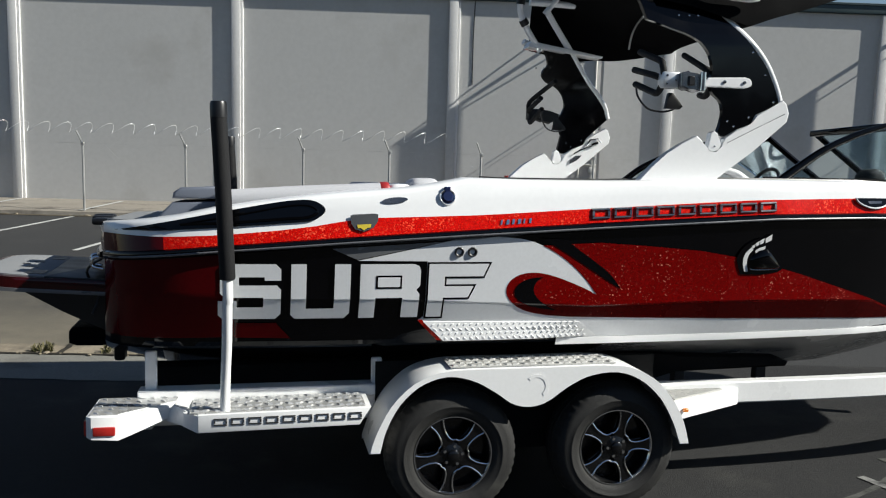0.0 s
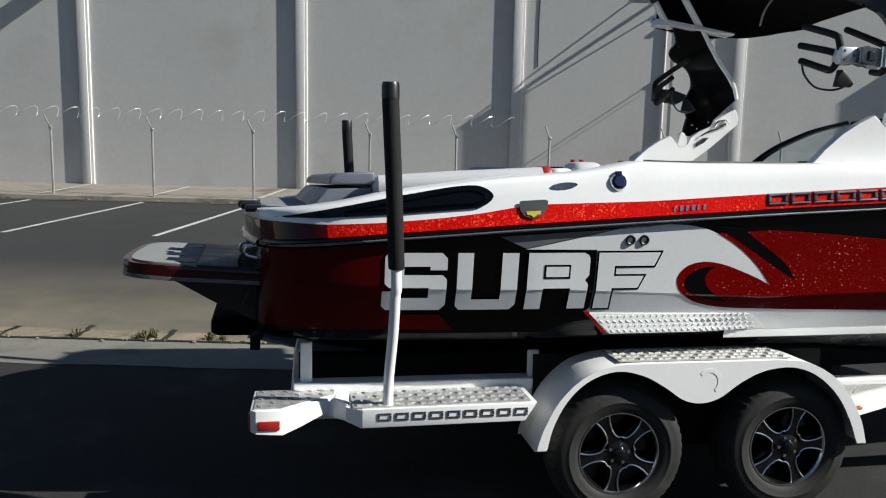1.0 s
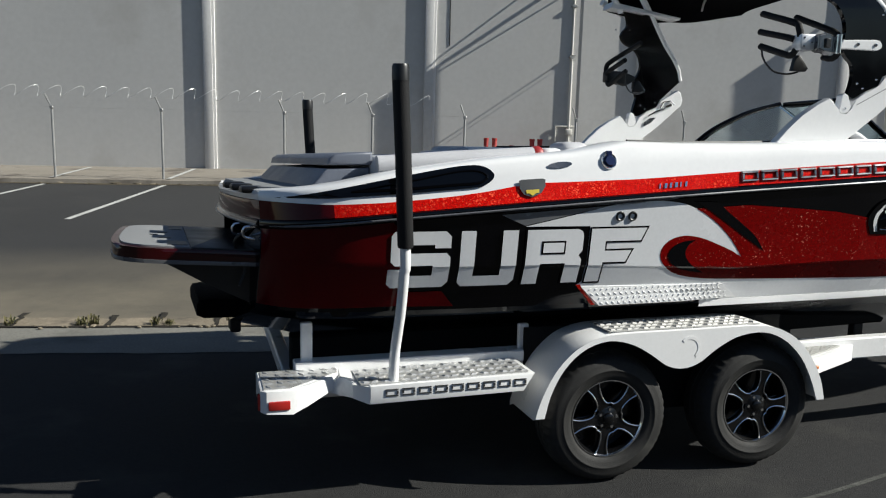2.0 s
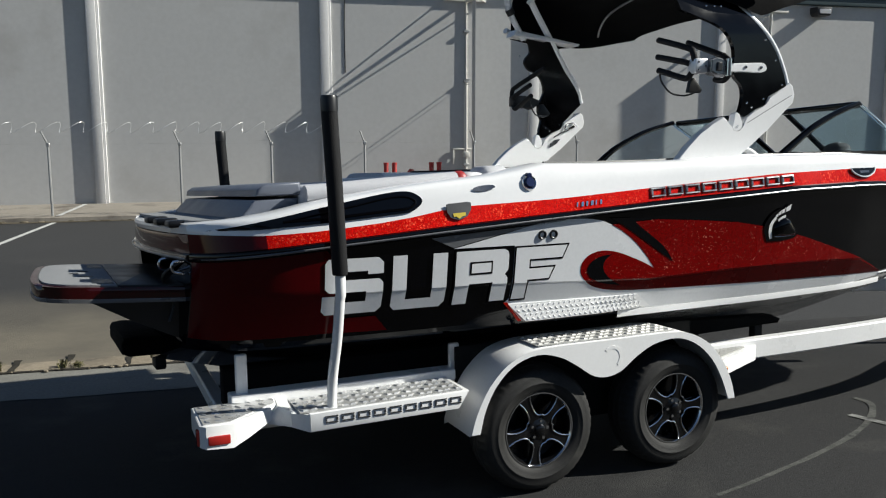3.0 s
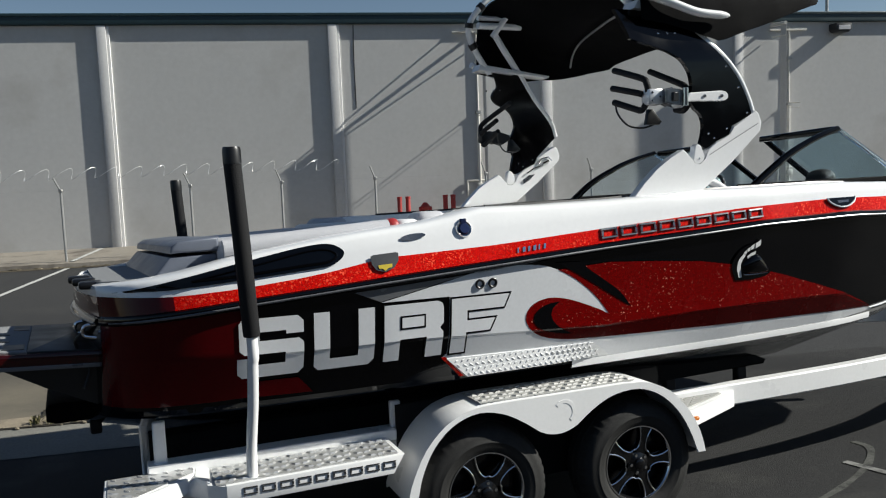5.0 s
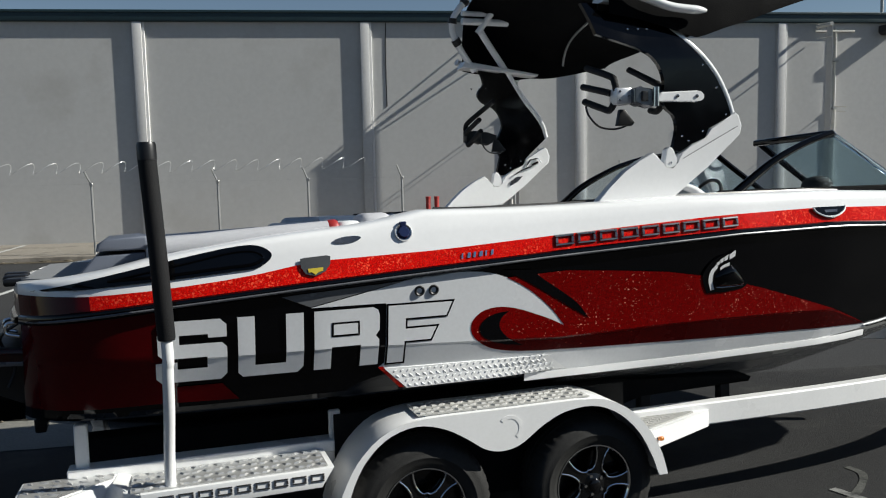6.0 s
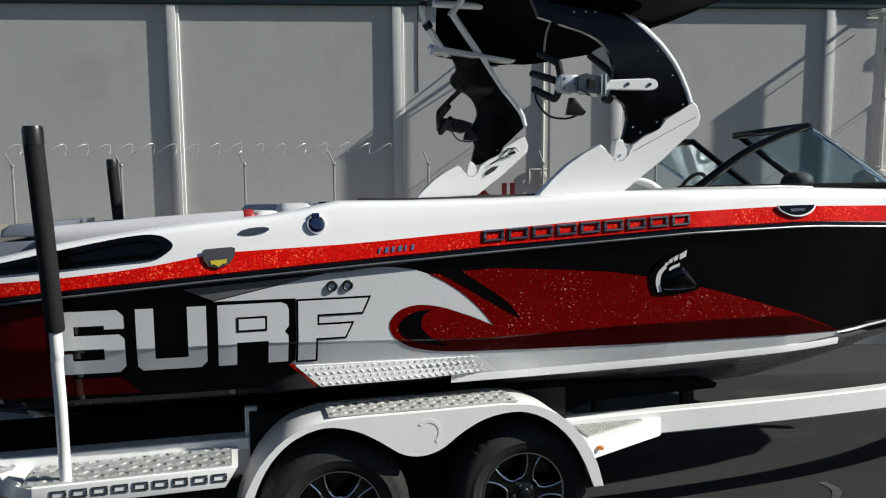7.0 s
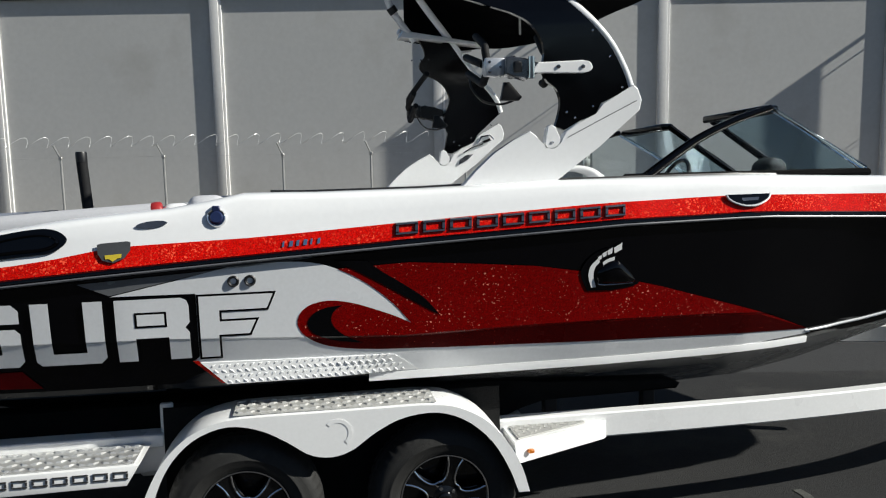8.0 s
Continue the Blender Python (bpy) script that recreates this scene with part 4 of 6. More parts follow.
RAIL_Z = ((-1.62, 1.300), (-1.2, 1.335), (-0.54, 1.385), (0.0, 1.42), (0.7, 1.462), (1.7, 1.515), (2.4, 1.528), (3.2, 1.50), (5.2, 1.42))
BAND_Z = ((-1.62, 1.402), (-1.5, 1.396), (-1.4, 1.392), (-1.2, 1.398), (-0.9, 1.422), (-0.72, 1.446), (-0.62, 1.458), (-0.5, 1.487), (0.1, 1.508), (0.66, 1.545), (1.6, 1.602), (2.25, 1.62), (3.17, 1.605), (5.2, 1.50))
DECK_Z = ((-1.62, 1.446), (-1.5, 1.458), (-1.35, 1.478), (-1.11, 1.535), (-0.65, 1.60), (-0.24, 1.635), (-0.12, 1.65), (-0.04, 1.685), (0.1, 1.690), (0.3, 1.684), (0.83, 1.688), (1.44, 1.708), (2.4, 1.712), (3.2, 1.69), (5.2, 1.56))
KNUCKLE = ((-1.6, 1.115), (-0.3, 1.10), (0.7, 1.053), (1.3, 1.066), (1.7, 1.067), (2.2, 1.057), (2.45, 1.046), (2.75, 1.005), (3.0, 0.968), (3.2, 0.965), (3.4, 1.0), (4.0, 1.145), (4.6, 1.295), (5.2, 1.415))
CHINE = ((-1.6, 0.87), (2.2, 0.868), (2.6, 0.872), (2.9, 0.885), (3.15, 0.915), (3.4, 0.960), (3.7, 1.03), (4.0, 1.105), (4.6, 1.255), (5.2, 1.375))
KEEL = ((-1.6, 0.66), (-1.3, 0.565), (-1.0, 0.53), (0.8, 0.51), (2.0, 0.47), (2.6, 0.455), (3.0, 0.475), (3.4, 0.55), (3.8, 0.68), (4.2, 0.85), (4.8, 1.11), (5.2, 1.34))
FLARE = ((-1.6, 0.12), (1.5, 0.12), (2.4, 0.17), (3.2, 0.30), (4.2, 0.36), (5.2, 0.6))


LEDGE = 0.009
UNDER = 0.37


def side_y(x, z):
    """The near side of the hull and deck edge at x and z."""
    s, zr, zk = lerp(x, SHEER), lerp(x, RAIL_Z), lerp(x, KNUCKLE)
    if z >= zr:
        return min(s + (z - zr) * 0.27, YC)
    return min(s + (zr - max(z, zk)) * lerp(x, FLARE) + max(0.0, zk - z) * UNDER + min(1.0, max(0.0, zk - z) / LEDGE) * 0.0025, YC)


def bulge(x, y):
    """The stern is rounded in plan."""
    return x - 0.115 * (1 - ((y - YC) / 1.12) ** 2) * min(1, max(0, (-1.15 - x) / 0.45))


STATIONS = [-1.62, -1.6, -1.56, -1.5, -1.42, -1.3] + [-1.15 + 0.15 * i for i in range(25)] + [2.6 + 0.1 * i for i in range(9)] + [3.55, 3.7, 3.85, 4.0, 4.2, 4.4, 4.6, 4.8, 5.05, 5.2, 5.35, 5.45]
bm = bmesh.new()
rows = []
for x in STATIONS:
    zr, zk, zc, ke = (lerp(x, t) for t in (RAIL_Z, KNUCKLE, CHINE, KEEL))
    zk = max(zk, zc + 0.04)
    yc_ = side_y(x, zc)
    near = [(side_y(x, z), z) for z in (zr, zr - (zr - zk) * 0.33, zr - (zr - zk) * 0.66, zk, zk - LEDGE, (zk + zc) / 2, zc + 0.02)]
    near += [(yc_ + 0.008, zc - 0.004), (min(yc_ + 0.07, YC), zc - 0.012), (min(yc_ + 0.09, YC), zc - 0.03 * (yc_ < 1)), (yc_ + (YC - yc_) * 0.55, ke + (zc - ke) * 0.42), (YC, ke)]
    full = near + [(2 * YC - y, z) for y, z in near[-2::-1]]
    rows.append([(bulge(x, y), y, z) for y, z in full])
grid = loft(bm, rows, index=lambda i, k: 1 if STATIONS[i] > 0.8 and 7 <= k <= 14 else 0)
cap = bm.verts.new((bulge(-1.62, YC), YC, 1.0))
for a, b in zip(grid[0], grid[0][1:]):
    bm.faces.new((b, a, cap))
hull = part("hull", bm, [M_BLACK, M_BOTTOM], boat, "glossy black hull with grey bottom", 9)


def decal(name, poly, lift, mat, parent, label="", cell=0.06, sharp=8):
    """A thin painted shape of outline poly (x, z) laid on the hull's near side."""
    bm = bmesh.new()
    bm.faces.new([bm.verts.new((x, 0, z)) for x, z in poly])
    bm.normal_update()
    bmesh.ops.triangulate(bm, faces=bm.faces, ngon_method="EAR_CLIP", quad_method="FIXED")
    xs, zs = [p[0] for p in poly], [p[1] for p in poly]
    for lo, hi, nrm in ((min(xs), max(xs), (1, 0, 0)), (min(zs), max(zs), (0, 0, 1))):
        c = math.ceil(lo / cell) * cell
        while c < hi:
            bmesh.ops.bisect_plane(bm, geom=bm.verts[:] + bm.edges[:] + bm.faces[:], plane_co=(c, 0, c), plane_no=nrm)
            c += cell
    # the knuckle's two folds cross the shape too
    for (xa, za), (xb, zb) in zip(KNUCKLE, KNUCKLE[1:]):
        if xb < min(xs) or xa > max(xs) or min(zs) > max(za, zb) or max(zs) < min(za, zb) - LEDGE:
            continue
        for c in (xa, xb):
            bmesh.ops.bisect_plane(bm, geom=bm.verts[:] + bm.edges[:] + bm.faces[:], plane_co=(c, 0, 0), plane_no=(1, 0, 0))
        for dz in (0, LEDGE):
            part_of = [f for f in bm.faces if xa < f.calc_center_median().x < xb]
            geom = list({v for f in part_of for v in f.verts}) + list({e for f in part_of for e in f.edges}) + part_of
            bmesh.ops.bisect_plane(bm, geom=geom, plane_co=(xa, 0, za - dz), plane_no=(za - zb, 0, xb - xa))
    for v in bm.verts:
        x, z = v.co.x, v.co.z
        v.co = (bulge(x, side_y(x, z)), side_y(x, z) - (lift(x) if callable(lift) else lift), z)
    return part(name, bm, mat, parent, label, sharp)


def along(table, xs, off=0.0):
    return [(x, lerp(x, table) + off) for x in xs]


# painted graphics
XS = np.linspace
decal("maroon_panel", [(-1.618, 0.905), (-1.06, 0.915), (-1.06, 1.26), (-1.12, 1.315)] + along(RAIL_Z, (-1.3, -1.45, -1.56, -1.60, -1.618), -0.025), 0.004, M_MAROON, hull, "deep maroon stern panel", 0.06, 30)
decal("red_patch", [(-1.055, 0.912), (-0.80, 0.905), (-0.87, 0.985), (-1.055, 0.985)], 0.004, M_MAROON, hull)
decal("silver_stripe", along(RAIL_Z, XS(-0.62, 0.0, 8), -0.035) + [(0.16, 1.40), (-0.02, 1.392), (-0.25, 1.345), (-0.50, 1.292)], 0.004, M_SILVER, hull, "silver stripe below the rail")
tail_top = curve2([(-0.02, 1.393), (0.12, 1.402), (0.25, 1.40), (0.36, 1.382), (0.47, 1.335), (0.57, 1.27), (0.66, 1.19), (0.73, 1.107)], 20)
hook = curve2([(0.73, 1.107), (0.66, 1.142), (0.57, 1.178), (0.47, 1.212), (0.37, 1.226), (0.285, 1.205), (0.243, 1.15), (0.262, 1.088), (0.34, 1.034), (0.46, 1.005), (0.60, 0.992)], 30)
low_red = [(0.9, 0.981), (1.45, 0.966), (2.03, 0.951), (2.4, 0.940), (2.80, 0.928)]
decal("white_panel", [(-0.50, 1.288), (-0.25, 1.341)] + tail_top + hook[1:] + low_red + [(2.83, 0.905)] + [(x, 0.879) for x in (2.5, 1.9, 1.4, 0.9, 0.4, -0.07)] +
      [(-0.19, 0.99), (-0.165, 1.01), (-0.165, 1.285)], 0.004, M_HULLWHITE, hull, "pearl white wave graphic", 0.06)
top_red = [(2.64, 0.988), (2.48, 1.043), (2.2, 1.125), (1.9, 1.210), (1.68, 1.264), (1.5, 1.301), (1.29, 1.334), (1.0, 1.358), (0.72, 1.376), (0.40, 1.388)]
decal("red_wave", [p for p in tail_top if p[0] > 0.385] + hook[1:] + low_red + top_red[:-1], 0.0058, M_RED, hull, "red metal-flake wave graphic", 0.05)
# red darkened below the knuckle: deeper paint plus the turned-under side's shade
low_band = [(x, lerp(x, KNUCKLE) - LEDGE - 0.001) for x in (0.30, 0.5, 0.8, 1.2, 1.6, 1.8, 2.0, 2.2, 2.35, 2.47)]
decal("deep_red_band", [(0.300, lerp(0.30, KNUCKLE) - LEDGE - 0.004), (0.345, 1.034), (0.46, 1.006), (0.60, 0.993)] + [(x, z + 0.001) for x, z in low_red] + low_band[:0:-1], 0.0070, M_SHADERED, hull, "deep red lower band of the wave, knuckle shade in its colour", 0.06)
decal("black_stripe", curve2([(0.40, 1.398), (0.53, 1.330), (0.685, 1.238), (0.79, 1.175), (0.862, 1.132)], 16) + curve2([(0.862, 1.132), (0.79, 1.215), (0.685, 1.290), (0.60, 1.345), (0.54, 1.392)], 16)[1:], 0.0078, M_BLACK, hull)
decal("black_hook", curve2([(0.435, 1.203), (0.36, 1.195), (0.305, 1.168), (0.285, 1.125), (0.315, 1.082), (0.40, 1.048), (0.52, 1.028)], 22) + curve2([(0.52, 1.028), (0.45, 1.062), (0.40, 1.105), (0.385, 1.145), (0.40, 1.18), (0.435, 1.203)], 18)[1:-1], 0.0078, M_BLACK, hull)
decal("red_edge", [(-0.195, 0.992), (-0.172, 0.992), (-0.055, 0.879), (-0.082, 0.879)], 0.0085, M_REDBAND, hull)


def letters(z0, z1):
    """The four big letters as outlines."""
    h = z1 - z0
    m0, m1 = z0 + h * 0.40, z0 + h * 0.62
    s = [(-1.11, z1), (-0.875, z1), (-0.85, z1 - 0.025), (-0.85, z1 - 0.078), (-0.925, z1 - 0.078), (-0.925, z1 - 0.062), (-1.04, z1 - 0.062), (-1.04, m1), (-0.87, m1),
         (-0.85, m1 - 0.02), (-0.85, z0 + 0.025), (-0.875, z0), (-1.115, z0), (-1.135, z0 + 0.02), (-1.135, z0 + 0.09), (-1.05, z0 + 0.09), (-1.05, z0 + 0.058), (-0.93, z0 + 0.058),
         (-0.93, m0), (-1.105, m0), (-1.125, m0 + 0.02), (-1.125, z1 - 0.02)]
    u = [(-0.805, z1), (-0.735, z1), (-0.735, z0 + 0.05), (-0.605, z0 + 0.05), (-0.605, z1), (-0.530, z1), (-0.530, z0 + 0.025), (-0.555, z0), (-0.785, z0), (-0.805, z0 + 0.02)]
    r = [(-0.485, z1), (-0.225, z1), (-0.202, z1 - 0.012), (-0.195, z1 - 0.035), (-0.195, z0 + 0.16), (-0.213, z0 + 0.138), (-0.197, z0 + 0.118), (-0.197, z0), (-0.280, z0), (-0.280, z0 + 0.10),
         (-0.410, z0 + 0.10), (-0.410, z0), (-0.485, z0)]
    f = [(-0.155, z1), (0.145, z1), (0.118, z1 - 0.062), (-0.075, z1 - 0.062), (-0.075, z0 + 0.155), (0.072, z0 + 0.155), (0.045, z0 + 0.098), (-0.080, z0 + 0.098), (-0.080, z0), (-0.155, z0)]
    return (s, u, r, f)


def grown(poly, d):
    """An outline moved outwards by d, corner by corner; it runs clockwise."""
    out = []
    for k, p in enumerate(poly):
        a, c = poly[k - 1], poly[(k + 1) % len(poly)]
        e0, e1 = Vector((p[0] - a[0], p[1] - a[1])).normalized(), Vector((c[0] - p[0], c[1] - p[1])).normalized()
        n0, n1 = Vector((-e0.y, e0.x)), Vector((-e1.y, e1.x))
        b = (n0 + n1) / max(0.4, 1 + n0.dot(n1))
        out.append((p[0] + b.x * d, p[1] + b.y * d))
    return out


LZ0, LZ1 = 1.007, 1.272
for poly, outlined in zip(letters(LZ0, LZ1), (False, False, True, True)):
    root = new("letter")
    root.parent = boat
    if outlined:
        decal("outline", grown(poly, 0.009), 0.006, M_BLACK, root, "black outline")
    decal("stroke", poly, 0.008, M_HULLWHITE, root, "white block letter stroke")
    if len(poly) == 13:
        hole = [(-0.410, LZ0 + 0.145), (-0.410, LZ1 - 0.055), (-0.285, LZ1 - 0.055), (-0.285, LZ0 + 0.145)]
        decal("counter_outline", hole, 0.0095, M_BLACK, root, "black outline")
        decal("counter", grown(hole, -0.009), 0.011, M_HULLWHITE, root)

# tread-patterned white step patch on the hull side
patch = new("step_patch")
patch.parent = boat
def pad_y(x, z):
    """The patch stands upright where the hull falls away below its knuckle."""
    flush = min(1.0, max(0.0, (x - 0.40) / 0.30))
    return (1 - flush) * (side_y(x, 0.985) - 0.007 - (0.985 - z) * 0.02) + flush * (side_y(x, z) - 0.006)


bm = bmesh.new()
rows = []
for f in XS(0.0, 1.0, 22):
    (xb, zb), (xt, zt) = (-0.06 + 0.835 * f, 0.882), (-0.165 + 0.825 * f, 0.982 - 0.019 * f)
    rows.append([(xb, side_y(xb, zb) + 0.004, zb - 0.004), (xb, pad_y(xb, zb), zb), (xt, pad_y(xt, zt), zt), (xt, side_y(xt, zt) + 0.002, zt + 0.003)])
grid = loft(bm, rows)
bm.faces.new(grid[0])
bm.faces.new(grid[-1])
part("pad", bm, M_WHITE, patch)
bm = bmesh.new()
for i in range(26):
    for j in range(4):
        x, z = -0.125 + i * 0.0325 + (0.016 if j % 2 else 0) + (0.045 - j * 0.028), 0.893 + j * 0.023
        if -0.15 + (0.98 - z) * 1.05 < x < 0.74 - (z - 0.882) * 1.2:
            o = Vector((x, pad_y(x, z) + 0.0005, z))
            k = 1 if j % 2 else -1
            ring = [o + Vector((-0.010, 0, -0.008 * k)), o + Vector((-0.004, 0, 0.006 * k)), o + Vector((0.012, 0, 0.009 * k)), o + Vector((0.005, 0, -0.004 * k))]
            lo = [bm.verts.new(p) for p in ring]
            hi = [bm.verts.new(o + (p - o) * 0.5 + Vector((0, -0.0035, 0.001))) for p in ring]
            bm.faces.new(hi)
            for k in range(4):
                bm.faces.new((lo[k], lo[(k + 1) % 4], hi[(k + 1) % 4], hi[k]))
part("grip_pattern", bm, M_WHITE, patch, "raised white grip pattern")

# chine strip, proud of the side, running to a point towards the bow; past it a thin pale tube put in as the edge's
# highlight
bm = bmesh.new()
rows = []
for x in XS(0.55, 2.81, 36):
    w = 1 - 0.3 * max(0.0, (x - 2.2) / 0.6)
    zc = lerp(x, CHINE)
    rows.append([(x, side_y(x, zc + h) - d, zc + h) for h, d in ((-0.032, -0.004), (-0.031, 0.014), (-0.028, 0.018), (0.004 * w, 0.010), (0.008 * w, 0.008), (0.010 * w, -0.004))])
grid = loft(bm, rows)
bm.faces.new(grid[-1])
part("chine_strip", bm, M_WHITE, hull, "white spray chine")
bm = bmesh.new()
sweep(bm, [(x, side_y(x, lerp(x, CHINE) + 0.045) - 0.003, lerp(x, CHINE) + 0.040 + 0.012 * (x - 3.0)) for x in XS(2.79, 4.6, 27)], [0.004] + [0.0075] * 26, 6)
part("spray_edge", bm, M_HULLWHITE, hull, "thin pale line for the chine edge's highlight")

# drain outlets
for x in (-0.012, 0.055):
    z = 1.330
    root = new("outlet")
    root.parent = boat
    bm = bmesh.new()
    revolve(bm, [(0.0, 0.006), (0.010, 0.006), (0.014, -0.006), (0.019, -0.009), (0.024, -0.004), (0.024, 0.006)], 24)
    bmesh.ops.translate(bm, verts=bm.verts, vec=(x, side_y(x, z) - 0.004, z))
    part("flange", bm, M_PLASTIC, root, "black thru-hull drain")

# deck edges: red band, white coaming, inner liner; near and far
for flip in (0, 1):
    def my(y):
        return 2 * YC - y if flip else y
    xs = [-1.40, -1.37] + [x for x in STATIONS if x > -1.35]
    bm = bmesh.new()
    loft(bm, [[(bulge(x, side_y(x, z)), my(side_y(x, z) - 0.002), z) for z in XS(lerp(x, RAIL_Z), lerp(x, BAND_Z), 4)] for x in xs])
    part("red_band", bm, M_REDBAND, boat, "bright red metal-flake stripe")
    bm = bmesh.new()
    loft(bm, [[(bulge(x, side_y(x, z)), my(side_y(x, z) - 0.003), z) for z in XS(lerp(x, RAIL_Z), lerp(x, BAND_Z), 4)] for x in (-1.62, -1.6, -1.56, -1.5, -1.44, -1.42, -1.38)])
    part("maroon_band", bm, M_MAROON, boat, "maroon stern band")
    bm = bmesh.new()
    rows = []
    for x in STATIONS:
        zt, zd = lerp(x, BAND_Z), lerp(x, DECK_Z)
        y0 = side_y(x, zd - 0.03)
        prof = [(side_y(x, zt), zt - 0.004), (side_y(x, (zt + zd) / 2 - 0.015), (zt + zd) / 2 - 0.015), (y0, zd - 0.03), (y0 + 0.012, zd - 0.012), (y0 + 0.035, zd)]
        if x < 3.3:
            prof += [(min(y0 + 0.16, YC), zd + 0.006), (min(y0 + 0.27, YC), zd), (min(y0 + 0.29, YC), zd - 0.03), (min(y0 + 0.30, YC), 1.12 if x > -0.2 else zd - 0.1)]
        else:
            prof += [(y0 + (YC - y0) * f, zd + 0.03 * f) for f in (0.3, 0.6, 0.9, 1.0)]
        rows.append([(bulge(x, y), my(y), z) for y, z in prof])
    loft(bm, rows)
    part("gunwale", bm, M_WHITE, boat, "white gelcoat gunwale")
    # rub rail with a grey insert
    line = [(bulge(x, lerp(x, SHEER)), my(lerp(x, SHEER) - 0.004), lerp(x, RAIL_Z) - 0.006) for x in STATIONS]
    bm = bmesh.new()
    sweep(bm, line, 0.017, 8, flat=1.25)
    rail = part("rub_rail", bm, M_BLACK, boat, "black rub rail with grey insert")
    bm = bmesh.new()
    sweep(bm, [(p[0], p[1] + (0.017 if flip else -0.017), p[2] - 0.006) for p in line], 0.006, 6)
    part("rail_insert", bm, M_INSERT, rail)

# cockpit sole and liner
bm = bmesh.new()
box(bm, -0.25, 2.9, 0.42, 2 * YC - 0.42, 1.00, 1.06)
part("cockpit_floor", bm, M_VINYL, boat)
bm = bmesh.new()
box(bm, -0.3, -0.22, 0.30, 2 * YC - 0.30, 1.0, 1.60)
part("engine_bulkhead", bm, M_VINYLW, boat)

# stern deck, band and nose
bm = bmesh.new()
rows = []
for x in (-1.62, -1.60, -1.55, -1.45, -1.35, -1.2, -1.0, -0.7, -0.4, -0.24):
    zd = lerp(x, DECK_Z) - (0.02 if x > -1.5 else 0.006)
    y0 = side_y(x, lerp(x, DECK_Z) - 0.03) + 0.03
    rows.append([(bulge(x, y), y, min(zd, 1.47 if x < -1.3 else 1.5)) for y in XS(y0, 2 * YC - y0, 17)])
loft(bm, rows)
part("stern_deck", bm, M_WHITE, boat, "white stern deck")
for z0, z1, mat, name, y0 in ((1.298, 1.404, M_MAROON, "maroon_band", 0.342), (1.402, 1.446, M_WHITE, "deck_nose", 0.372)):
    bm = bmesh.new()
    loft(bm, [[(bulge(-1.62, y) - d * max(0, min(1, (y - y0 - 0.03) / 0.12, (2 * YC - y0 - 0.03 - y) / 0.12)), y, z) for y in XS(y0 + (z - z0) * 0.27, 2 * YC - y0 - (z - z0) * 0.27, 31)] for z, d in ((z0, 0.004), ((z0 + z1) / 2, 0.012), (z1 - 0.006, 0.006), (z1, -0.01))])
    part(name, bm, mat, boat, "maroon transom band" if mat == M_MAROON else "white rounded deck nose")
bm = bmesh.new()
pts = [(bulge(-1.62, y) - 0.008, y, 1.294) for y in XS(0.33, 2 * YC - 0.33, 25)]
sweep(bm, pts, 0.018, 8)
srail = part("stern_rail", bm, M_BLACK, boat)
bm = bmesh.new()
sweep(bm, [(p[0] - 0.018, p[1], p[2] - 0.004) for p in pts], 0.006, 6)
part("rail_insert", bm, M_INSERT, srail)
# nonskid pad on the stern deck
bm = bmesh.new()
pad = [(-1.60, 0.45), (-1.44, 0.26), (-1.36, 0.24), (-1.36, 2 * YC - 0.24), (-1.44, 2 * YC - 0.26), (-1.60, 2 * YC - 0.45)]
a = [bm.verts.new((bulge(x, y), y, 1.448)) for x, y in pad]
b = [bm.verts.new((bulge(x, y), y, 1.462)) for x, y in pad]
bm.faces.new(b)
for k in range(6):
    bm.faces.new((a[k], a[(k + 1) % 6], b[(k + 1) % 6], b[k]))
part("stern_step_pad", bm, M_NONSKID, boat, "grey nonskid stern step pad")

# side air scoop: black teardrop with a raised rim and a lens
scoop = new("air_scoop")
scoop.parent = boat
tear = curve2([(-1.585, 1.418), (-1.33, 1.468), (-1.0, 1.533), (-0.80, 1.567), (-0.70, 1.566), (-0.648, 1.525), (-0.70, 1.478), (-0.80, 1.464), (-1.1, 1.440), (-1.40, 1.420)], 44)
decal("scoop_face", tear, 0.007, M_BLACK, scoop, "black teardrop side scoop", 0.08)
bm = bmesh.new()
inner = curve2([(-1.30, 1.452), (-1.0, 1.508), (-0.82, 1.543), (-0.725, 1.545), (-0.685, 1.518), (-0.73, 1.49), (-0.85, 1.480), (-1.1, 1.458)], 36)
ring = [(x, side_y(x, z) - 0.011, z) for x, z in inner]
sweep(bm, ring + ring[:1], 0.007, 6)
part("scoop_rim", bm, M_BLACK, scoop, "black glossy rim")
decal("scoop_glass", inner, 0.009, M_BLACK, scoop, "", 0.08)

# small deck fittings
def cap_disc(x, z, r, mat, name, label, depth=0.018):
    bm = bmesh.new()
    revolve(bm, [(0.0, -depth), (r * 0.7, -depth), (r * 0.85, -depth * 0.7), (r, -depth * 0.3), (r, 0.006)], 26)
    bmesh.ops.rotate(bm, verts=bm.verts, matrix=Matrix.Rotation(radians(-14), 3, "X"))
    bmesh.ops.translate(bm, verts=bm.verts, vec=(x, side_y(x, z), z))
    return part(name, bm, mat, boat, label)


fuel = cap_disc(-0.068, 1.592, 0.032, M_BLUE, "fuel_cap", "dark blue chrome-rimmed fuel cap")
bm = bmesh.new()
revolve(bm, [(0.031, -0.010), (0.036, -0.012), (0.041, -0.004), (0.041, 0.006)], 26)
bmesh.ops.rotate(bm, verts=bm.verts, matrix=Matrix.Rotation(radians(-14), 3, "X"))
bmesh.ops.translate(bm, verts=bm.verts, vec=(-0.068, side_y(-0.068, 1.592), 1.592))
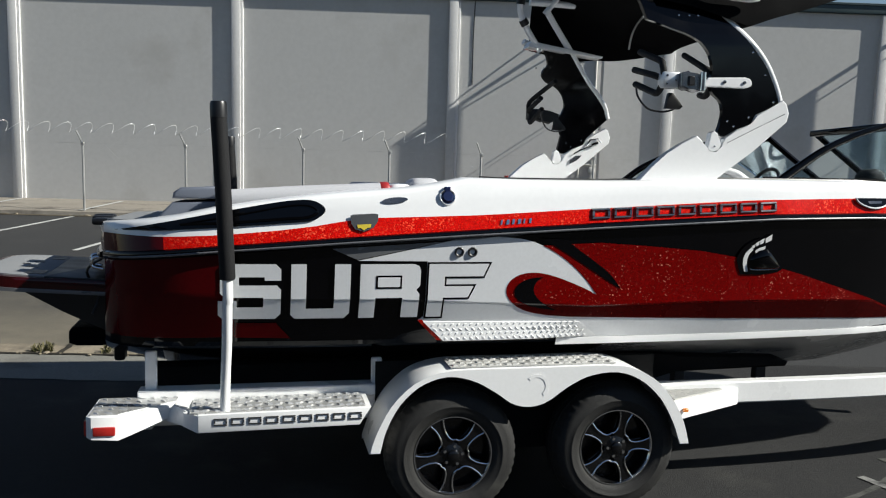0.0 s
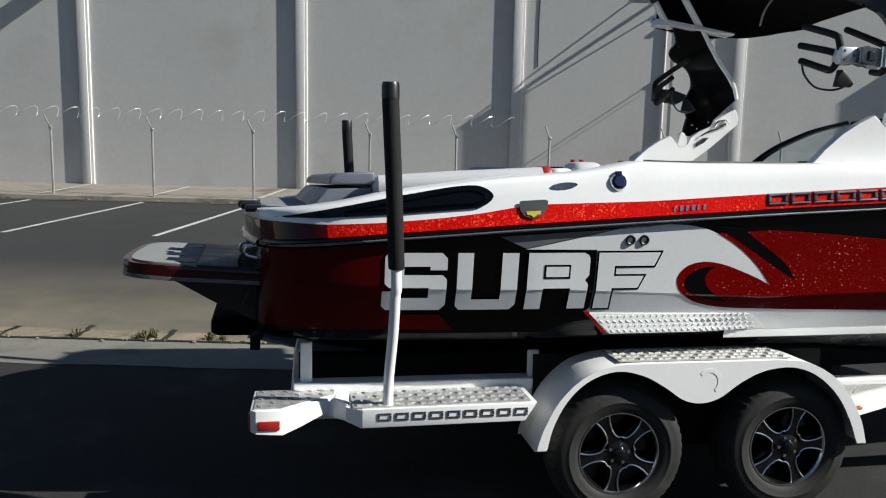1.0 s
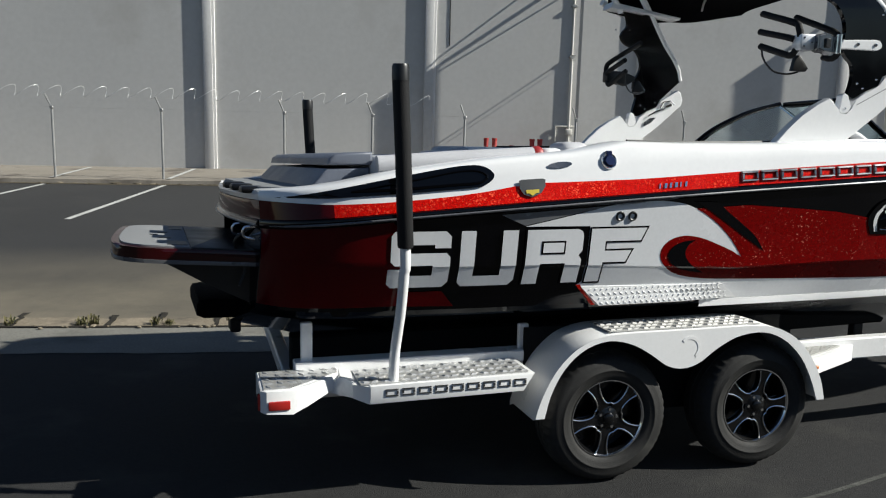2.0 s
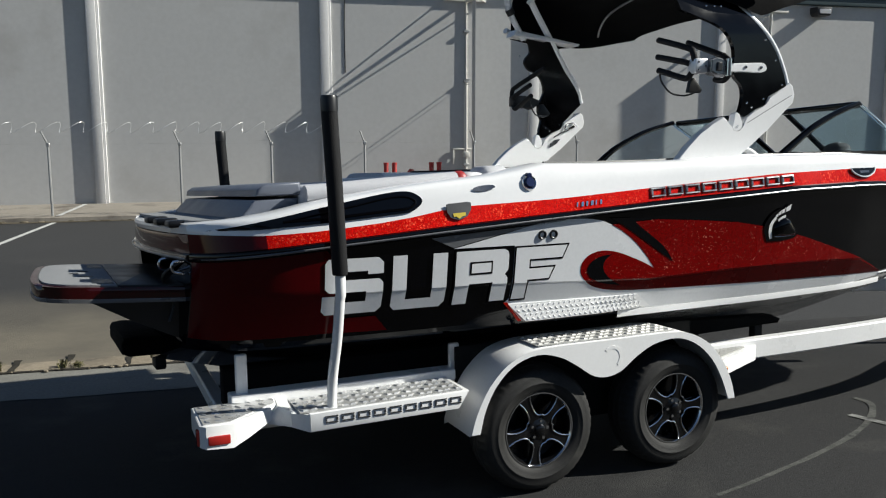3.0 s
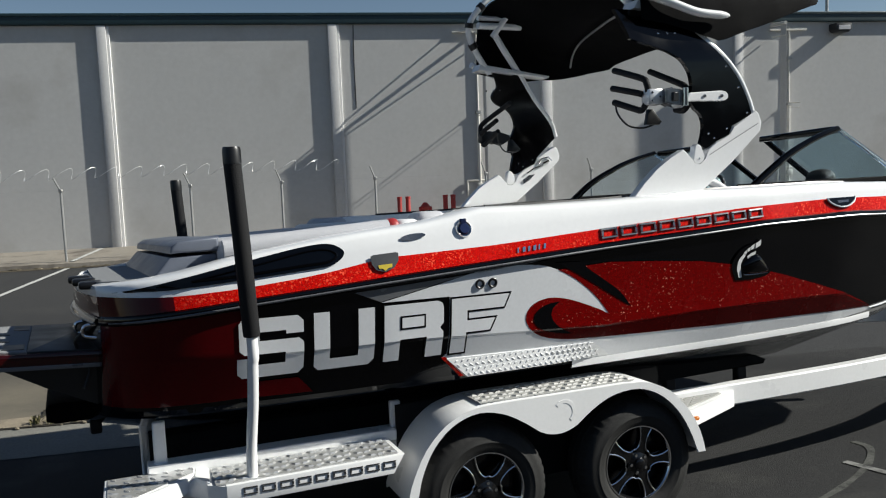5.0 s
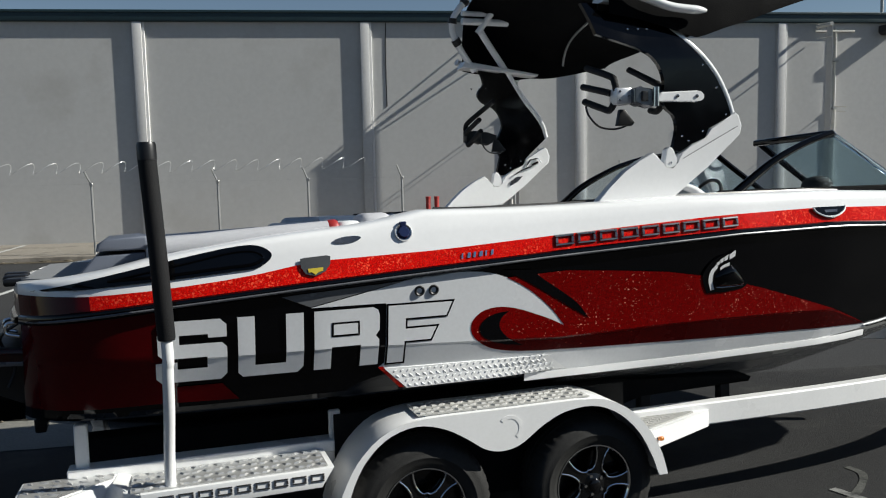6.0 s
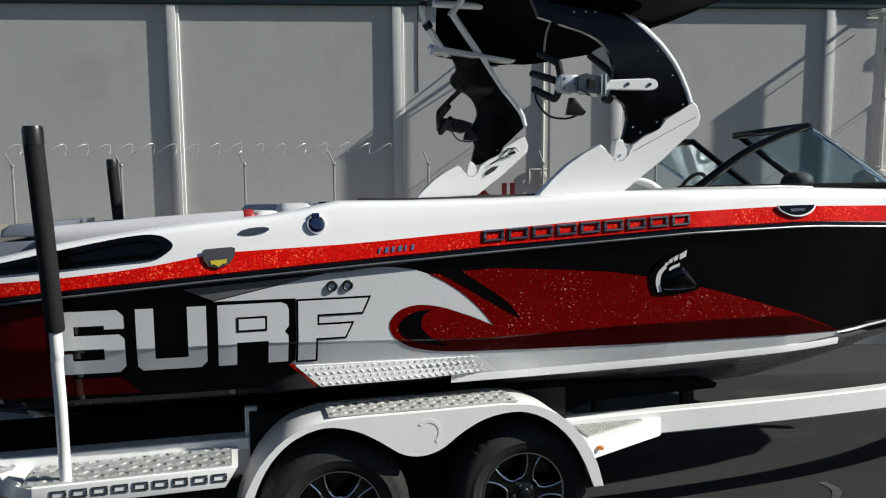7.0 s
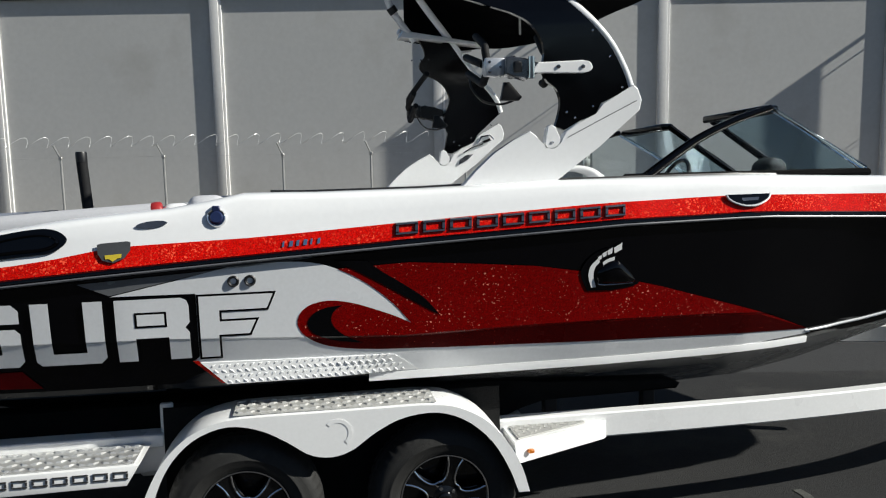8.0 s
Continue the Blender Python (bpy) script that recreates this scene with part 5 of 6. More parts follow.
part("bezel", bm, M_CHROME, fuel, "chrome bezel")
bm = bmesh.new()
box(bm, -0.084, -0.052, side_y(-0.068, 1.63) - 0.016, side_y(-0.068, 1.63) + 0.004, 1.618, 1.642, 0.004, 1)
part("hinge_tab", bm, M_BLUE, fuel)
oval = [(-0.323 + 0.062 * math.cos(t), 1.574 + 0.014 * math.sin(t) + 0.006 * math.cos(t)) for t in XS(0, 2 * math.pi, 20)[:-1]]
decal("cleat_recess", oval, 0.006, M_DCHROME, boat, "smoked oval cleat recess")
shield = [(-0.535, 1.500), (-0.52, 1.505), (-0.42, 1.511), (-0.405, 1.507), (-0.407, 1.475), (-0.43, 1.444), (-0.475, 1.426), (-0.515, 1.437), (-0.532, 1.463)]
sh = decal("vent_shield", shield, 0.010, M_GREYP, boat, "grey plastic shield vent")
decal("sticker", [(-0.505, 1.458), (-0.44, 1.462), (-0.442, 1.446), (-0.458, 1.444), (-0.475, 1.432), (-0.49, 1.443), (-0.503, 1.442)], 0.013, M_YELLOW, sh, "yellow sticker")
vent = curve2([(2.215, 1.622), (2.235, 1.595), (2.30, 1.570), (2.37, 1.571), (2.43, 1.596), (2.45, 1.623)], 14)
vn = decal("badge_plate", vent, 0.012, M_BLACK, boat, "black badge plate with bright rim")
bm = bmesh.new()
sweep(bm, [(x, side_y(x, z) - 0.012, z) for x, z in vent], 0.006, 6)
part("badge_rim", bm, M_TREAD, vn, "bright silver rim")
decal("badge_bar", [(2.29, 1.606), (2.385, 1.608), (2.378, 1.594), (2.297, 1.592)], 0.014, M_DCHROME, vn)
# model badge as plain bars
for k in range(6):
    x, w = 0.19 + 0.029 * k, (0.008, 0.015, 0.012, 0.016, 0.008, 0.012)[k]
    decal("badge_bar", [(x, 1.462 + 0.002 * k), (x + w, 1.463 + 0.002 * k), (x + w + 0.005, 1.487 + 0.002 * k), (x + 0.005, 1.486 + 0.002 * k)], 0.006, M_CHROME, boat, "small silver badge bar")
# maker's lettering as nine plain raised hollow blocks
for k in range(9):
    x0 = 0.665 + k * 0.1175
    w, zz = 0.100, 1.494 + 0.0478 * (x0 - 0.66)
    block = new("badge_block")
    block.parent = boat
    for u0, u1, h0, h1 in ((0.0, 1.0, 0.041, 0.053), (0.0, 1.0, 0.0, 0.012), (0.0, 0.17, 0.012, 0.041), (0.83, 1.0, 0.012, 0.041)):
        pa = [(x0 + w * u0 + 0.09 * h0, zz + h0 + 0.0048 * u0), (x0 + w * u1 + 0.09 * h0, zz + h0 + 0.0048 * u1), (x0 + w * u1 + 0.09 * h1, zz + h1 + 0.0048 * u1), (x0 + w * u0 + 0.09 * h1, zz + h1 + 0.0048 * u0)]
        mid = (sum(p[0] for p in pa) / 4, sum(p[1] for p in pa) / 4)
        bm = bmesh.new()
        a = [bm.verts.new((x, side_y(x, z) - 0.003, z)) for x, z in pa]
        b = [bm.verts.new((x + (mid[0] - x) * min(1, 0.0025 / max(1e-4, abs(mid[0] - x))), side_y(x, z) - 0.012, z + (mid[1] - z) * min(1, 0.0025 / max(1e-4, abs(mid[1] - z))))) for x, z in pa]
        bm.faces.new(b)
        for q in range(4):
            bm.faces.new((a[q], a[(q + 1) % 4], b[(q + 1) % 4], b[q]))
        part("badge_bar", bm, M_DCHROME, block, "raised smoked-chrome bar")
# crest on the side: a plain arc of silver strokes over a black dome
crest = new("crest")
crest.parent = boat
plate = curve2([(1.535, 1.208), (1.508, 1.26), (1.503, 1.31), (1.55, 1.37), (1.63, 1.40), (1.69, 1.36), (1.74, 1.30), (1.785, 1.255), (1.77, 1.222), (1.65, 1.206)], 30)
decal("dome_surround", plate, 0.0095, M_BLACK, crest, "black surround")
dome = curve2([(1.588, 1.236), (1.577, 1.285), (1.61, 1.325), (1.668, 1.345), (1.715, 1.31), (1.76, 1.262), (1.765, 1.236), (1.67, 1.232)], 28)
bm = bmesh.new()
mid = (sum(p[0] for p in dome) / len(dome), sum(p[1] for p in dome) / len(dome))
rings = []
for f, d in ((1.0, 0.009), (0.93, 0.019), (0.75, 0.029), (0.45, 0.036), (0.15, 0.039)):
    ring = [(mid[0] + (x - mid[0]) * f, mid[1] + (z - mid[1]) * f) for x, z in dome]
    rings.append([(x, side_y(x, z) - d, z) for x, z in ring + ring[:1]])
grid = loft(bm, rings)
bm.faces.new(grid[-1][:-1])
part("dome", bm, M_BLACK, crest, "glossy black dome", 40)
# bright tube put in as the highlight along the dome's lower edge
bm = bmesh.new()
sweep(bm, [(x, side_y(x, z) - 0.013, z) for x, z in curve2([(1.583, 1.246), (1.592, 1.234), (1.66, 1.232), (1.755, 1.236)], 12)], 0.004, 6)
part("dome_rim", bm, M_DCHROME, crest, "thin bright line for the dome's lower highlight")
decal("arc", curve2([(1.553, 1.222), (1.536, 1.270), (1.542, 1.318), (1.575, 1.354)], 8) + curve2([(1.588, 1.340), (1.565, 1.312), (1.560, 1.27), (1.575, 1.224)], 8), 0.013, M_VINYLW, crest, "silver arc")
decal("arc", curve2([(1.600, 1.336), (1.622, 1.350), (1.657, 1.361)], 6) + curve2([(1.657, 1.344), (1.625, 1.335), (1.604, 1.322)], 6), 0.013, M_VINYLW, crest, "silver arc")
for x, z, w, h in ((1.580, 1.347, 0.014, 0.018), (1.600, 1.359, 0.016, 0.022), (1.623, 1.368, 0.020, 0.026), (1.654, 1.376, 0.034, 0.032)):
    decal("tick", [(x, z), (x + w, z + w * 0.45), (x + w + 0.001, z + h + w * 0.45), (x - 0.004, z + h * 0.8)], 0.013, M_VINYLW, crest, "silver tick")


def cushion(name, x0, x1, y0, y1, z0, z1, mat, label, r=0.04, slope=0.0):
    bm = bmesh.new()
    box(bm, x0, x1, y0, y1, z0, z1, r, 4)
    for v in bm.verts:
        f = (v.co.x - x0) / (x1 - x0)
        v.co.z += slope * f * (v.co.z - z0) / (z1 - z0)
    return part(name, bm, mat, boat, label)


# sun deck cushions
# stern pieces use a darker vinyl: their shade is put into the colour
bm = bmesh.new()
prism(bm, [(-1.425, 1.44), (-1.415, 1.475), (-1.345, 1.548), (-1.14, 1.555), (-1.14, 1.44)], 0.36, 2 * YC - 0.36, 0.012, 3)
part("stern_cushion", bm, M_VINYLSHADE, boat, "grey vinyl stern cushion, darkened for its shade")
bm = bmesh.new()
prism(bm, [(-1.345, 1.566), (-1.338, 1.597), (-1.305, 1.620), (-1.13, 1.630), (-1.13, 1.566)], 0.35, 2 * YC - 0.35, 0.014, 3)
part("stern_bolster", bm, M_VINYLSHADE, boat, "grey vinyl bolster, darkened for its shade")
cushion("sun_pad", -1.14, -0.335, 0.31, 2 * YC - 0.31, 1.48, 1.608, M_VINYL, "grey vinyl sun pad", 0.05, 0.03)
bm = bmesh.new()
sweep(bm, [(-1.12, 0.315, 1.570), (-0.75, 0.305, 1.592), (-0.345, 0.295, 1.614)], [0.042, 0.047, 0.047], 14)
part("pad_bolster", bm, M_VINYL, boat, "rolled grey pad edge")
cushion("pad_stripe", -0.338, -0.305, 0.31, 2 * YC - 0.31, 1.50, 1.634, M_VINYLR, "red vinyl stripe", 0.016)
bm = bmesh.new()
sweep(bm, [(-0.345, 0.295, 1.612), (-0.338, 0.295, 1.614), (-0.310, 0.294, 1.616), (-0.303, 0.294, 1.616)], [0.044, 0.0495, 0.0495, 0.044], 16)
part("bolster_stripe", bm, M_VINYLR, boat, "red vinyl stripe round the pad edge")
cushion("pad_end", -0.308, -0.175, 0.255, 2 * YC - 0.255, 1.50, 1.656, M_VINYLW, "white vinyl pad end", 0.045)
cushion("coaming_pad", -0.20, -0.03, 0.27, 0.46, 1.48, 1.688, M_VINYL, "grey coaming pad", 0.05)
cushion("coaming_pad", -0.22, 0.04, 2 * YC - 0.46, 2 * YC - 0.27, 1.48, 1.69, M_VINYL, "grey coaming pad", 0.05)
cushion("rear_seat", -0.2, 0.25, 0.4, 2 * YC - 0.4, 1.06, 1.60, M_VINYLW, "white vinyl rear bench", 0.06)
cushion("side_seat", 0.3, 1.6, 2 * YC - 0.85, 2 * YC - 0.36, 1.06, 1.42, M_VINYLW, "white vinyl side bench", 0.06)
for y in (0.72, 1.72):
    cushion("helm_seat", 2.02, 2.22, y - 0.22, y + 0.22, 1.06, 1.64, M_PLASTIC, "dark bucket seat back", 0.07)
    cushion("headrest", 2.75, 2.91, y - 0.09, y + 0.09, 1.50, 1.81 if y < 1 else 1.70, M_FOAM, "dark rounded headrest", 0.07)
for y0, y1 in ((0.36, 1.0), (1.54, 2 * YC - 0.36)):
    cushion("dashboard", 2.35, 3.3, y0, y1, 1.3, 1.62, M_PLASTIC, "black console", 0.05)
bm = bmesh.new()
ring = [(2.85 + 0.06 * math.sin(t), 1.8 + 0.16 * math.cos(t), 1.70 + 0.14 * math.sin(t)) for t in XS(0, 2 * math.pi, 25)]
sweep(bm, ring, 0.014, 8)
part("steering_wheel", bm, M_PLASTIC, boat, "black steering wheel")
bm = bmesh.new()
sweep(bm, curve([(1.56, 0.40, 1.765), (1.62, 0.40, 1.765), (1.68, 0.39, 1.745), (1.72, 0.37, 1.705)], 12), [0.012 + 0.0016 * i for i in range(13)], 10)
part("grab_handle", bm, M_WHITE, boat, "white curved grab handle")

def sheet(bm, rows, off):
    """A thin closed plate over a grid of points."""
    g1 = loft(bm, rows)
    g2 = loft(bm, [[(p[0] + off[0], p[1] + off[1], p[2] + off[2]) for p in r] for r in rows])
    for k in range(len(g1) - 1):
        for j in (0, -1):
            bm.faces.new((g1[k][j], g1[k + 1][j], g2[k + 1][j], g2[k][j]))
    for k in range(len(g1[0]) - 1):
        for j in (0, -1):
            bm.faces.new((g1[j][k], g1[j][k + 1], g2[j][k + 1], g2[j][k]))


# windscreen: near and far halves, open in the middle
for flip in (0, 1):
    def my(y):
        return 2 * YC - y if flip else y
    ws = new("windscreen")
    ws.parent = boat
    y = 0.40
    top, front = (2.615, my(y), 2.045), (3.155, my(y), 1.735)
    bm = bmesh.new()
    arch = [(1.865, 1.71), (2.03, 1.835), (2.245, 1.94), (2.395, 1.995), (2.62, 2.052)] if flip else [(1.945, 1.70), (2.098, 1.808), (2.245, 1.902), (2.43, 1.985), (2.62, 2.045)]
    sweep(bm, [(p[0], my(y), p[1]) for p in curve2(arch, 18)], [0.026 - 0.0005 * i for i in range(19)], 10)
    part("side_frame", bm, M_TOWERB, ws, "black side frame")
    bm = bmesh.new()
    sweep(bm, [(1.86, my(y), 1.712), (3.17, my(y), 1.712), (3.20, my(y + 0.3), 1.705)], 0.024, 8)
    part("sill", bm, M_CANVAS, ws, "black sill")
    bm = bmesh.new()
    sweep(bm, [top, front], 0.013, 12)
    edge = part("corner_edge", bm, M_BLUEGLASS, ws, "rounded blue glass corner")
    edge.visible_shadow = False
    bm = bmesh.new()
    box(bm, 2.61, 2.69, min(my(0.44), my(1.03)), max(my(0.44), my(1.03)), 2.022, 2.062, 0.010, 2)
    part("top_rail", bm, M_TOWERB, ws, "black top rail")
    bm = bmesh.new()
    sweep(bm, [(2.66, my(1.03), 2.045), (2.84, my(1.03), 1.92), (3.17, my(1.03), 1.70)], 0.020, 8)
    part("inner_post", bm, M_TOWERB, ws, "black inner post")
    bm = bmesh.new()
    pts = [(arch[0][0] + 0.03, my(y), 1.715), (arch[1][0], my(y), arch[1][1] - 0.01), (arch[2][0], my(y), arch[2][1] - 0.01), (2.61, my(y), 2.035), (3.16, my(y), 1.715)]
    a = [bm.verts.new(p) for p in pts]
    b = [bm.verts.new((p[0], p[1] + 0.004, p[2])) for p in pts]
    bm.faces.new(a)
    bm.faces.new(b[::-1])
    for k in range(5):
        bm.faces.new((a[k], a[(k + 1) % 5], b[(k + 1) % 5], b[k]))
    g = part("side_pane", bm, M_GLASS, ws, "clear tinted side pane")
    g.visible_shadow = False
    bm = bmesh.new()
    rows = []
    for t in XS(0, 1, 9):
        row = []
        for s in XS(0, 1, 12):
            e = math.sin(math.pi / 2 * min(1, s * 1.25))
            row.append((2.615 + 0.04 * e + (0.535 + 0.0 * e) * t, my(0.405 + 0.615 * s), 2.045 - 0.33 * t + 0.014 * math.sin(math.pi * t)))
        rows.append(row)
    sheet(bm, rows, (-0.004, 0, -0.003))
    g = part("front_pane", bm, M_BLUEGLASS, ws, "blue tinted curved front pane")
    g.visible_shadow = False

for side, xa, xb in ((0, 0.16, 3.2), (1, 0.3, 3.2)):
    bm = bmesh.new()
    sweep(bm, [(x, (2 * YC - 1) * side + (1 - 2 * side) * (side_y(x, 1.66) + 0.21) + side, lerp(x, DECK_Z) + 0.006) for x in XS(xa, xb, 24)], 0.010, 6)
    part("coaming_strip", bm, M_PLASTIC, boat, "thin black coaming trim")

# ---- tower
INNER = [(1.445, 1.955), (1.462, 2.01), (1.47, 2.07), (1.452, 2.125), (1.405, 2.165), (1.385, 2.22), (1.395, 2.29), (1.375, 2.36), (1.32, 2.425), (1.24, 2.465)]
OUTER = [(1.38, 2.625), (1.53, 2.505), (1.64, 2.40), (1.715, 2.31), (1.775, 2.20), (1.805, 2.12)]
BOLTS = ((1.43, 1.885), (1.50, 2.02), (1.54, 1.995), (1.625, 2.045), (1.765, 2.13), (1.20, 2.56), (1.26, 2.562), (1.31, 2.564), (1.705, 2.27), (1.62, 2.385))
FAR_TOP = [(1.40, 2.21), (1.425, 2.24), (1.44, 2.31), (1.405, 2.385), (1.345, 2.435), (1.27, 2.465), (1.225, 2.51), (1.228, 2.55), (1.255, 2.585), (1.245, 2.63), (1.213, 2.684)]
FAR_TUBE = [(1.189, 2.94), (1.252, 2.864), (1.412, 2.683), (1.581, 2.482), (1.682, 2.384), (1.765, 2.29), (1.80, 2.21)]


def leaned(bm, flip):
    """The legs lean inwards above their feet."""
    for v in bm.verts:
        v.co.y += -0.31 * max(0.0, v.co.z - 2.25) if flip else 0.9 * max(0.0, v.co.z - 2.40) ** 1.8


for flip in (0, 1):
    def my(y):
        return 2 * YC - y if flip else y
    dx = -0.03 if flip else 0.0
    leg = new("tower_leg")
    leg.parent = boat
    a, b = sorted((my(0.236), my(0.262)))
    bm = bmesh.new()
    if flip:
        edge = [(1.40, 1.945), (1.415, 2.02), (1.43, 2.08), (1.40, 2.15)] + curve2(FAR_TOP, 30) + [(1.36, 2.665)] + curve2(FAR_TUBE[2:], 20)
    else:
        edge = curve2(INNER, 26) + [(1.02, 2.53), (0.98, 2.70), (1.18, 2.70)] + curve2(OUTER, 24)
    plane_cuts = () if flip else (2.36, 2.42, 2.47, 2.52, 2.57, 2.62, 2.67)
    prism(bm, edge + [(1.665 + dx, 2.062), (1.642 + dx, 2.012), (1.56 + dx, 1.98), (1.49 + dx, 1.94)], a, b)
    bm.normal_update()
    for c in plane_cuts:
        bmesh.ops.bisect_plane(bm, geom=bm.verts[:] + bm.edges[:] + bm.faces[:], plane_co=(0, 0, c), plane_no=(0, 0, 1))
    leaned(bm, flip)
    part("panel", bm, M_TOWERB, leg, "glossy black tower panel", 12)
    bm = bmesh.new()
    line = FAR_TUBE if flip else [(1.18, 2.705), (1.25, 2.69)] + OUTER
    sweep(bm, [(x + 0.008, my(0.249), z + 0.006) for x, z in curve2(line, 26)], 0.021 if flip else 0.019, 10)
    leaned(bm, flip)
    part("edge_tube", bm, M_WHITE, leg, "white tower tube")
    plate = [(0.985, 1.675), (1.08, 1.77), (1.16, 1.842), (1.24, 1.893), (1.325, 1.938), (1.35, 1.92), (1.385, 1.872)] + \
        curve2([(1.385, 1.872), (1.41, 1.852), (1.445, 1.852), (1.472, 1.885), (1.49, 1.93)], 8)[1:] + \
        [(1.56, 1.978), (1.642, 2.008), (1.665, 2.058), (1.795, 2.122), (1.815, 2.142), (1.838, 2.125), (1.858, 2.072), (1.848, 2.025)] + \
        [(1.78, 1.97), (1.65, 1.858), (1.57, 1.80), (1.44, 1.70)]
    a, b = sorted((my(0.222), my(0.275)))
    bm = bmesh.new()
    prism(bm, [(x + dx, z) for x, z in plate], a, b, 0.006, 2)
    foot = part("foot_plate", bm, M_WHITE, leg, "white painted tower foot", 12)
    # hinge tab standing in the plate's notch
    a, b = sorted((my(0.226), my(0.270)))
    bm = bmesh.new()
    tab = [(1.395, 1.875), (1.408, 1.955), (1.425, 1.966), (1.445, 1.955), (1.470, 1.90)] + curve2([(1.470, 1.90), (1.462, 1.872), (1.44, 1.858), (1.415, 1.858), (1.395, 1.875)], 8)[1:-1]
    prism(bm, [(x + dx, z) for x, z in tab], a, b, 0.003, 1)
    part("hinge", bm, M_WHITE, leg, "white hinge tab", 12)
    # seam across the foot
    bm = bmesh.new()
    sweep(bm, [(1.50 + dx, my(0.2215), 1.905), (1.66 + dx, my(0.2215), 1.985), (1.83 + dx, my(0.2215), 2.068)], 0.0022, 5)
    part("seam", bm, M_SILVER, foot)
    if flip:
        for pts, r in (([(1.56, 1.93), (1.62, 1.965), (1.70, 1.99)], 0.006), ([(1.66, 1.99), (1.69, 2.04), (1.75, 2.05), (1.78, 2.02)], 0.006), ([(1.70, 2.0), (1.75, 2.02)], 0.013)):
            bm = bmesh.new()
            sweep(bm, [(x + dx, my(0.285), z + 0.01) for x, z in pts], r, 8)
            part("latch", bm, M_CHROME, foot, "polished latch fitting")
        bm = bmesh.new()
        prism(bm, [(1.50, 1.86), (1.56, 1.89), (1.60, 1.93), (1.55, 1.925), (1.505, 1.895)], my(0.285), my(0.274), 0.002, 1)
        part("recess", bm, M_DCHROME, foot, "dark recessed slot")
    for x, z in BOLTS:
        bm = bmesh.new()
        yb = my(0.234 if z > 1.94 else 0.224) + 0.9 * max(0.0, z - 2.40) ** 1.8
        if flip:
            x, yb = x + dx, my(0.264) - 0.31 * max(0, z - 2.25)
        revolve(bm, [(0.0, -0.004), (0.0045, -0.003), (0.0065, 0.0), (0.0065, 0.004)], 8)
        bmesh.ops.translate(bm, verts=bm.verts, vec=(x, yb, z))
        part("bolt", bm, M_CHROME, leg)
    # board rack on a bracket, its forks folded inboard
    rack = new("board_rack")
    rack.parent = boat
    rack.location.x = 0.02 * flip
    bm = bmesh.new()
    a, b = sorted((my(0.205), my(0.234)))
    prism(bm, [(1.32, 2.194), (1.57, 2.192)] + curve2([(1.57, 2.192), (1.605, 2.204), (1.612, 2.222), (1.60, 2.242), (1.57, 2.25)], 8)[1:] + [(1.36, 2.24)], a, b, 0.004, 1)
    part("bracket", bm, M_WHITE, rack, "white rack bracket", 12)
    for x in (1.45, 1.565):
        bm = bmesh.new()
        revolve(bm, [(0.0, -0.006), (0.008, -0.005), (0.010, 0.004)], 10)
        bmesh.ops.translate(bm, verts=bm.verts, vec=(x, my(0.204 if not flip else 0.236), 2.221))
        part("bolt", bm, M_DCHROME, rack)
    bm = bmesh.new()
    a, b = sorted((my(0.245), my(0.315)))
    box(bm, 1.125, 1.215, a, b, 2.185, 2.268, 0.008, 2)
    part("clamp_block", bm, M_PLASTIC if flip else M_BRUSHED, rack, "clamp block")
    for x, z in ((1.145, 2.205), (1.145, 2.248), (1.195, 2.226)):
        bm = bmesh.new()
        revolve(bm, [(0.0, -0.003), (0.006, -0.002), (0.007, 0.003)], 8)
        bmesh.ops.translate(bm, verts=bm.verts, vec=(x, my(0.244), z))
        part("bolt", bm, M_DCHROME, rack)
    bm = bmesh.new()
    a, b = sorted((my(0.215), my(0.285)))
    prism(bm, [(1.21, 2.19), (1.21, 2.262), (1.25, 2.272), (1.275, 2.255), (1.30, 2.262), (1.33, 2.25), (1.375, 2.238), (1.375, 2.20), (1.33, 2.185), (1.31, 2.165), (1.28, 2.185), (1.25, 2.175)], a, b, 0.007, 2)
    part("joint", bm, M_PLASTIC if flip else M_DCHROME, rack, "rack joint", 12)
    bm = bmesh.new()
    box(bm, 1.245, 1.285, *sorted((my(0.205), my(0.25))), 2.195, 2.245, 0.006, 1)
    part("lock", bm, M_PLASTIC, rack, "black lock block")
    bm = bmesh.new()
    sweep(bm, [(1.325, my(0.205), 2.17), (1.325, my(0.205), 2.265)], 0.016, 12)
    part("knuckle", bm, M_CHROME, rack, "polished knuckle pin")
    for pts in ([(1.14, 0.27, 2.255), (1.135, 0.28, 2.30), (1.145, 0.33, 2.335), (1.19, 0.64, 2.432)], [(1.13, 0.30, 2.245), (1.12, 0.35, 2.262), (1.12, 0.56, 2.318)],
                [(1.14, 0.29, 2.195), (1.135, 0.32, 2.165), (1.135, 0.37, 2.175), (1.13, 0.56, 2.24)],
                [(1.43, 0.30, 2.25), (1.445, 0.36, 2.30), (1.455, 0.42, 2.325), (1.556, 0.80, 2.456)], [(1.43, 0.30, 2.20), (1.44, 0.36, 2.165), (1.46, 0.45, 2.18)]):
        if flip and pts[0][0] > 1.4:
            continue
        bm = bmesh.new()
        sweep(bm, curve([(x, my(y), z) for x, y, z in pts], 14), 0.0175, 10)
        part("fork", bm, M_FOAM, rack, "black padded rack fork")
    bm = bmesh.new()
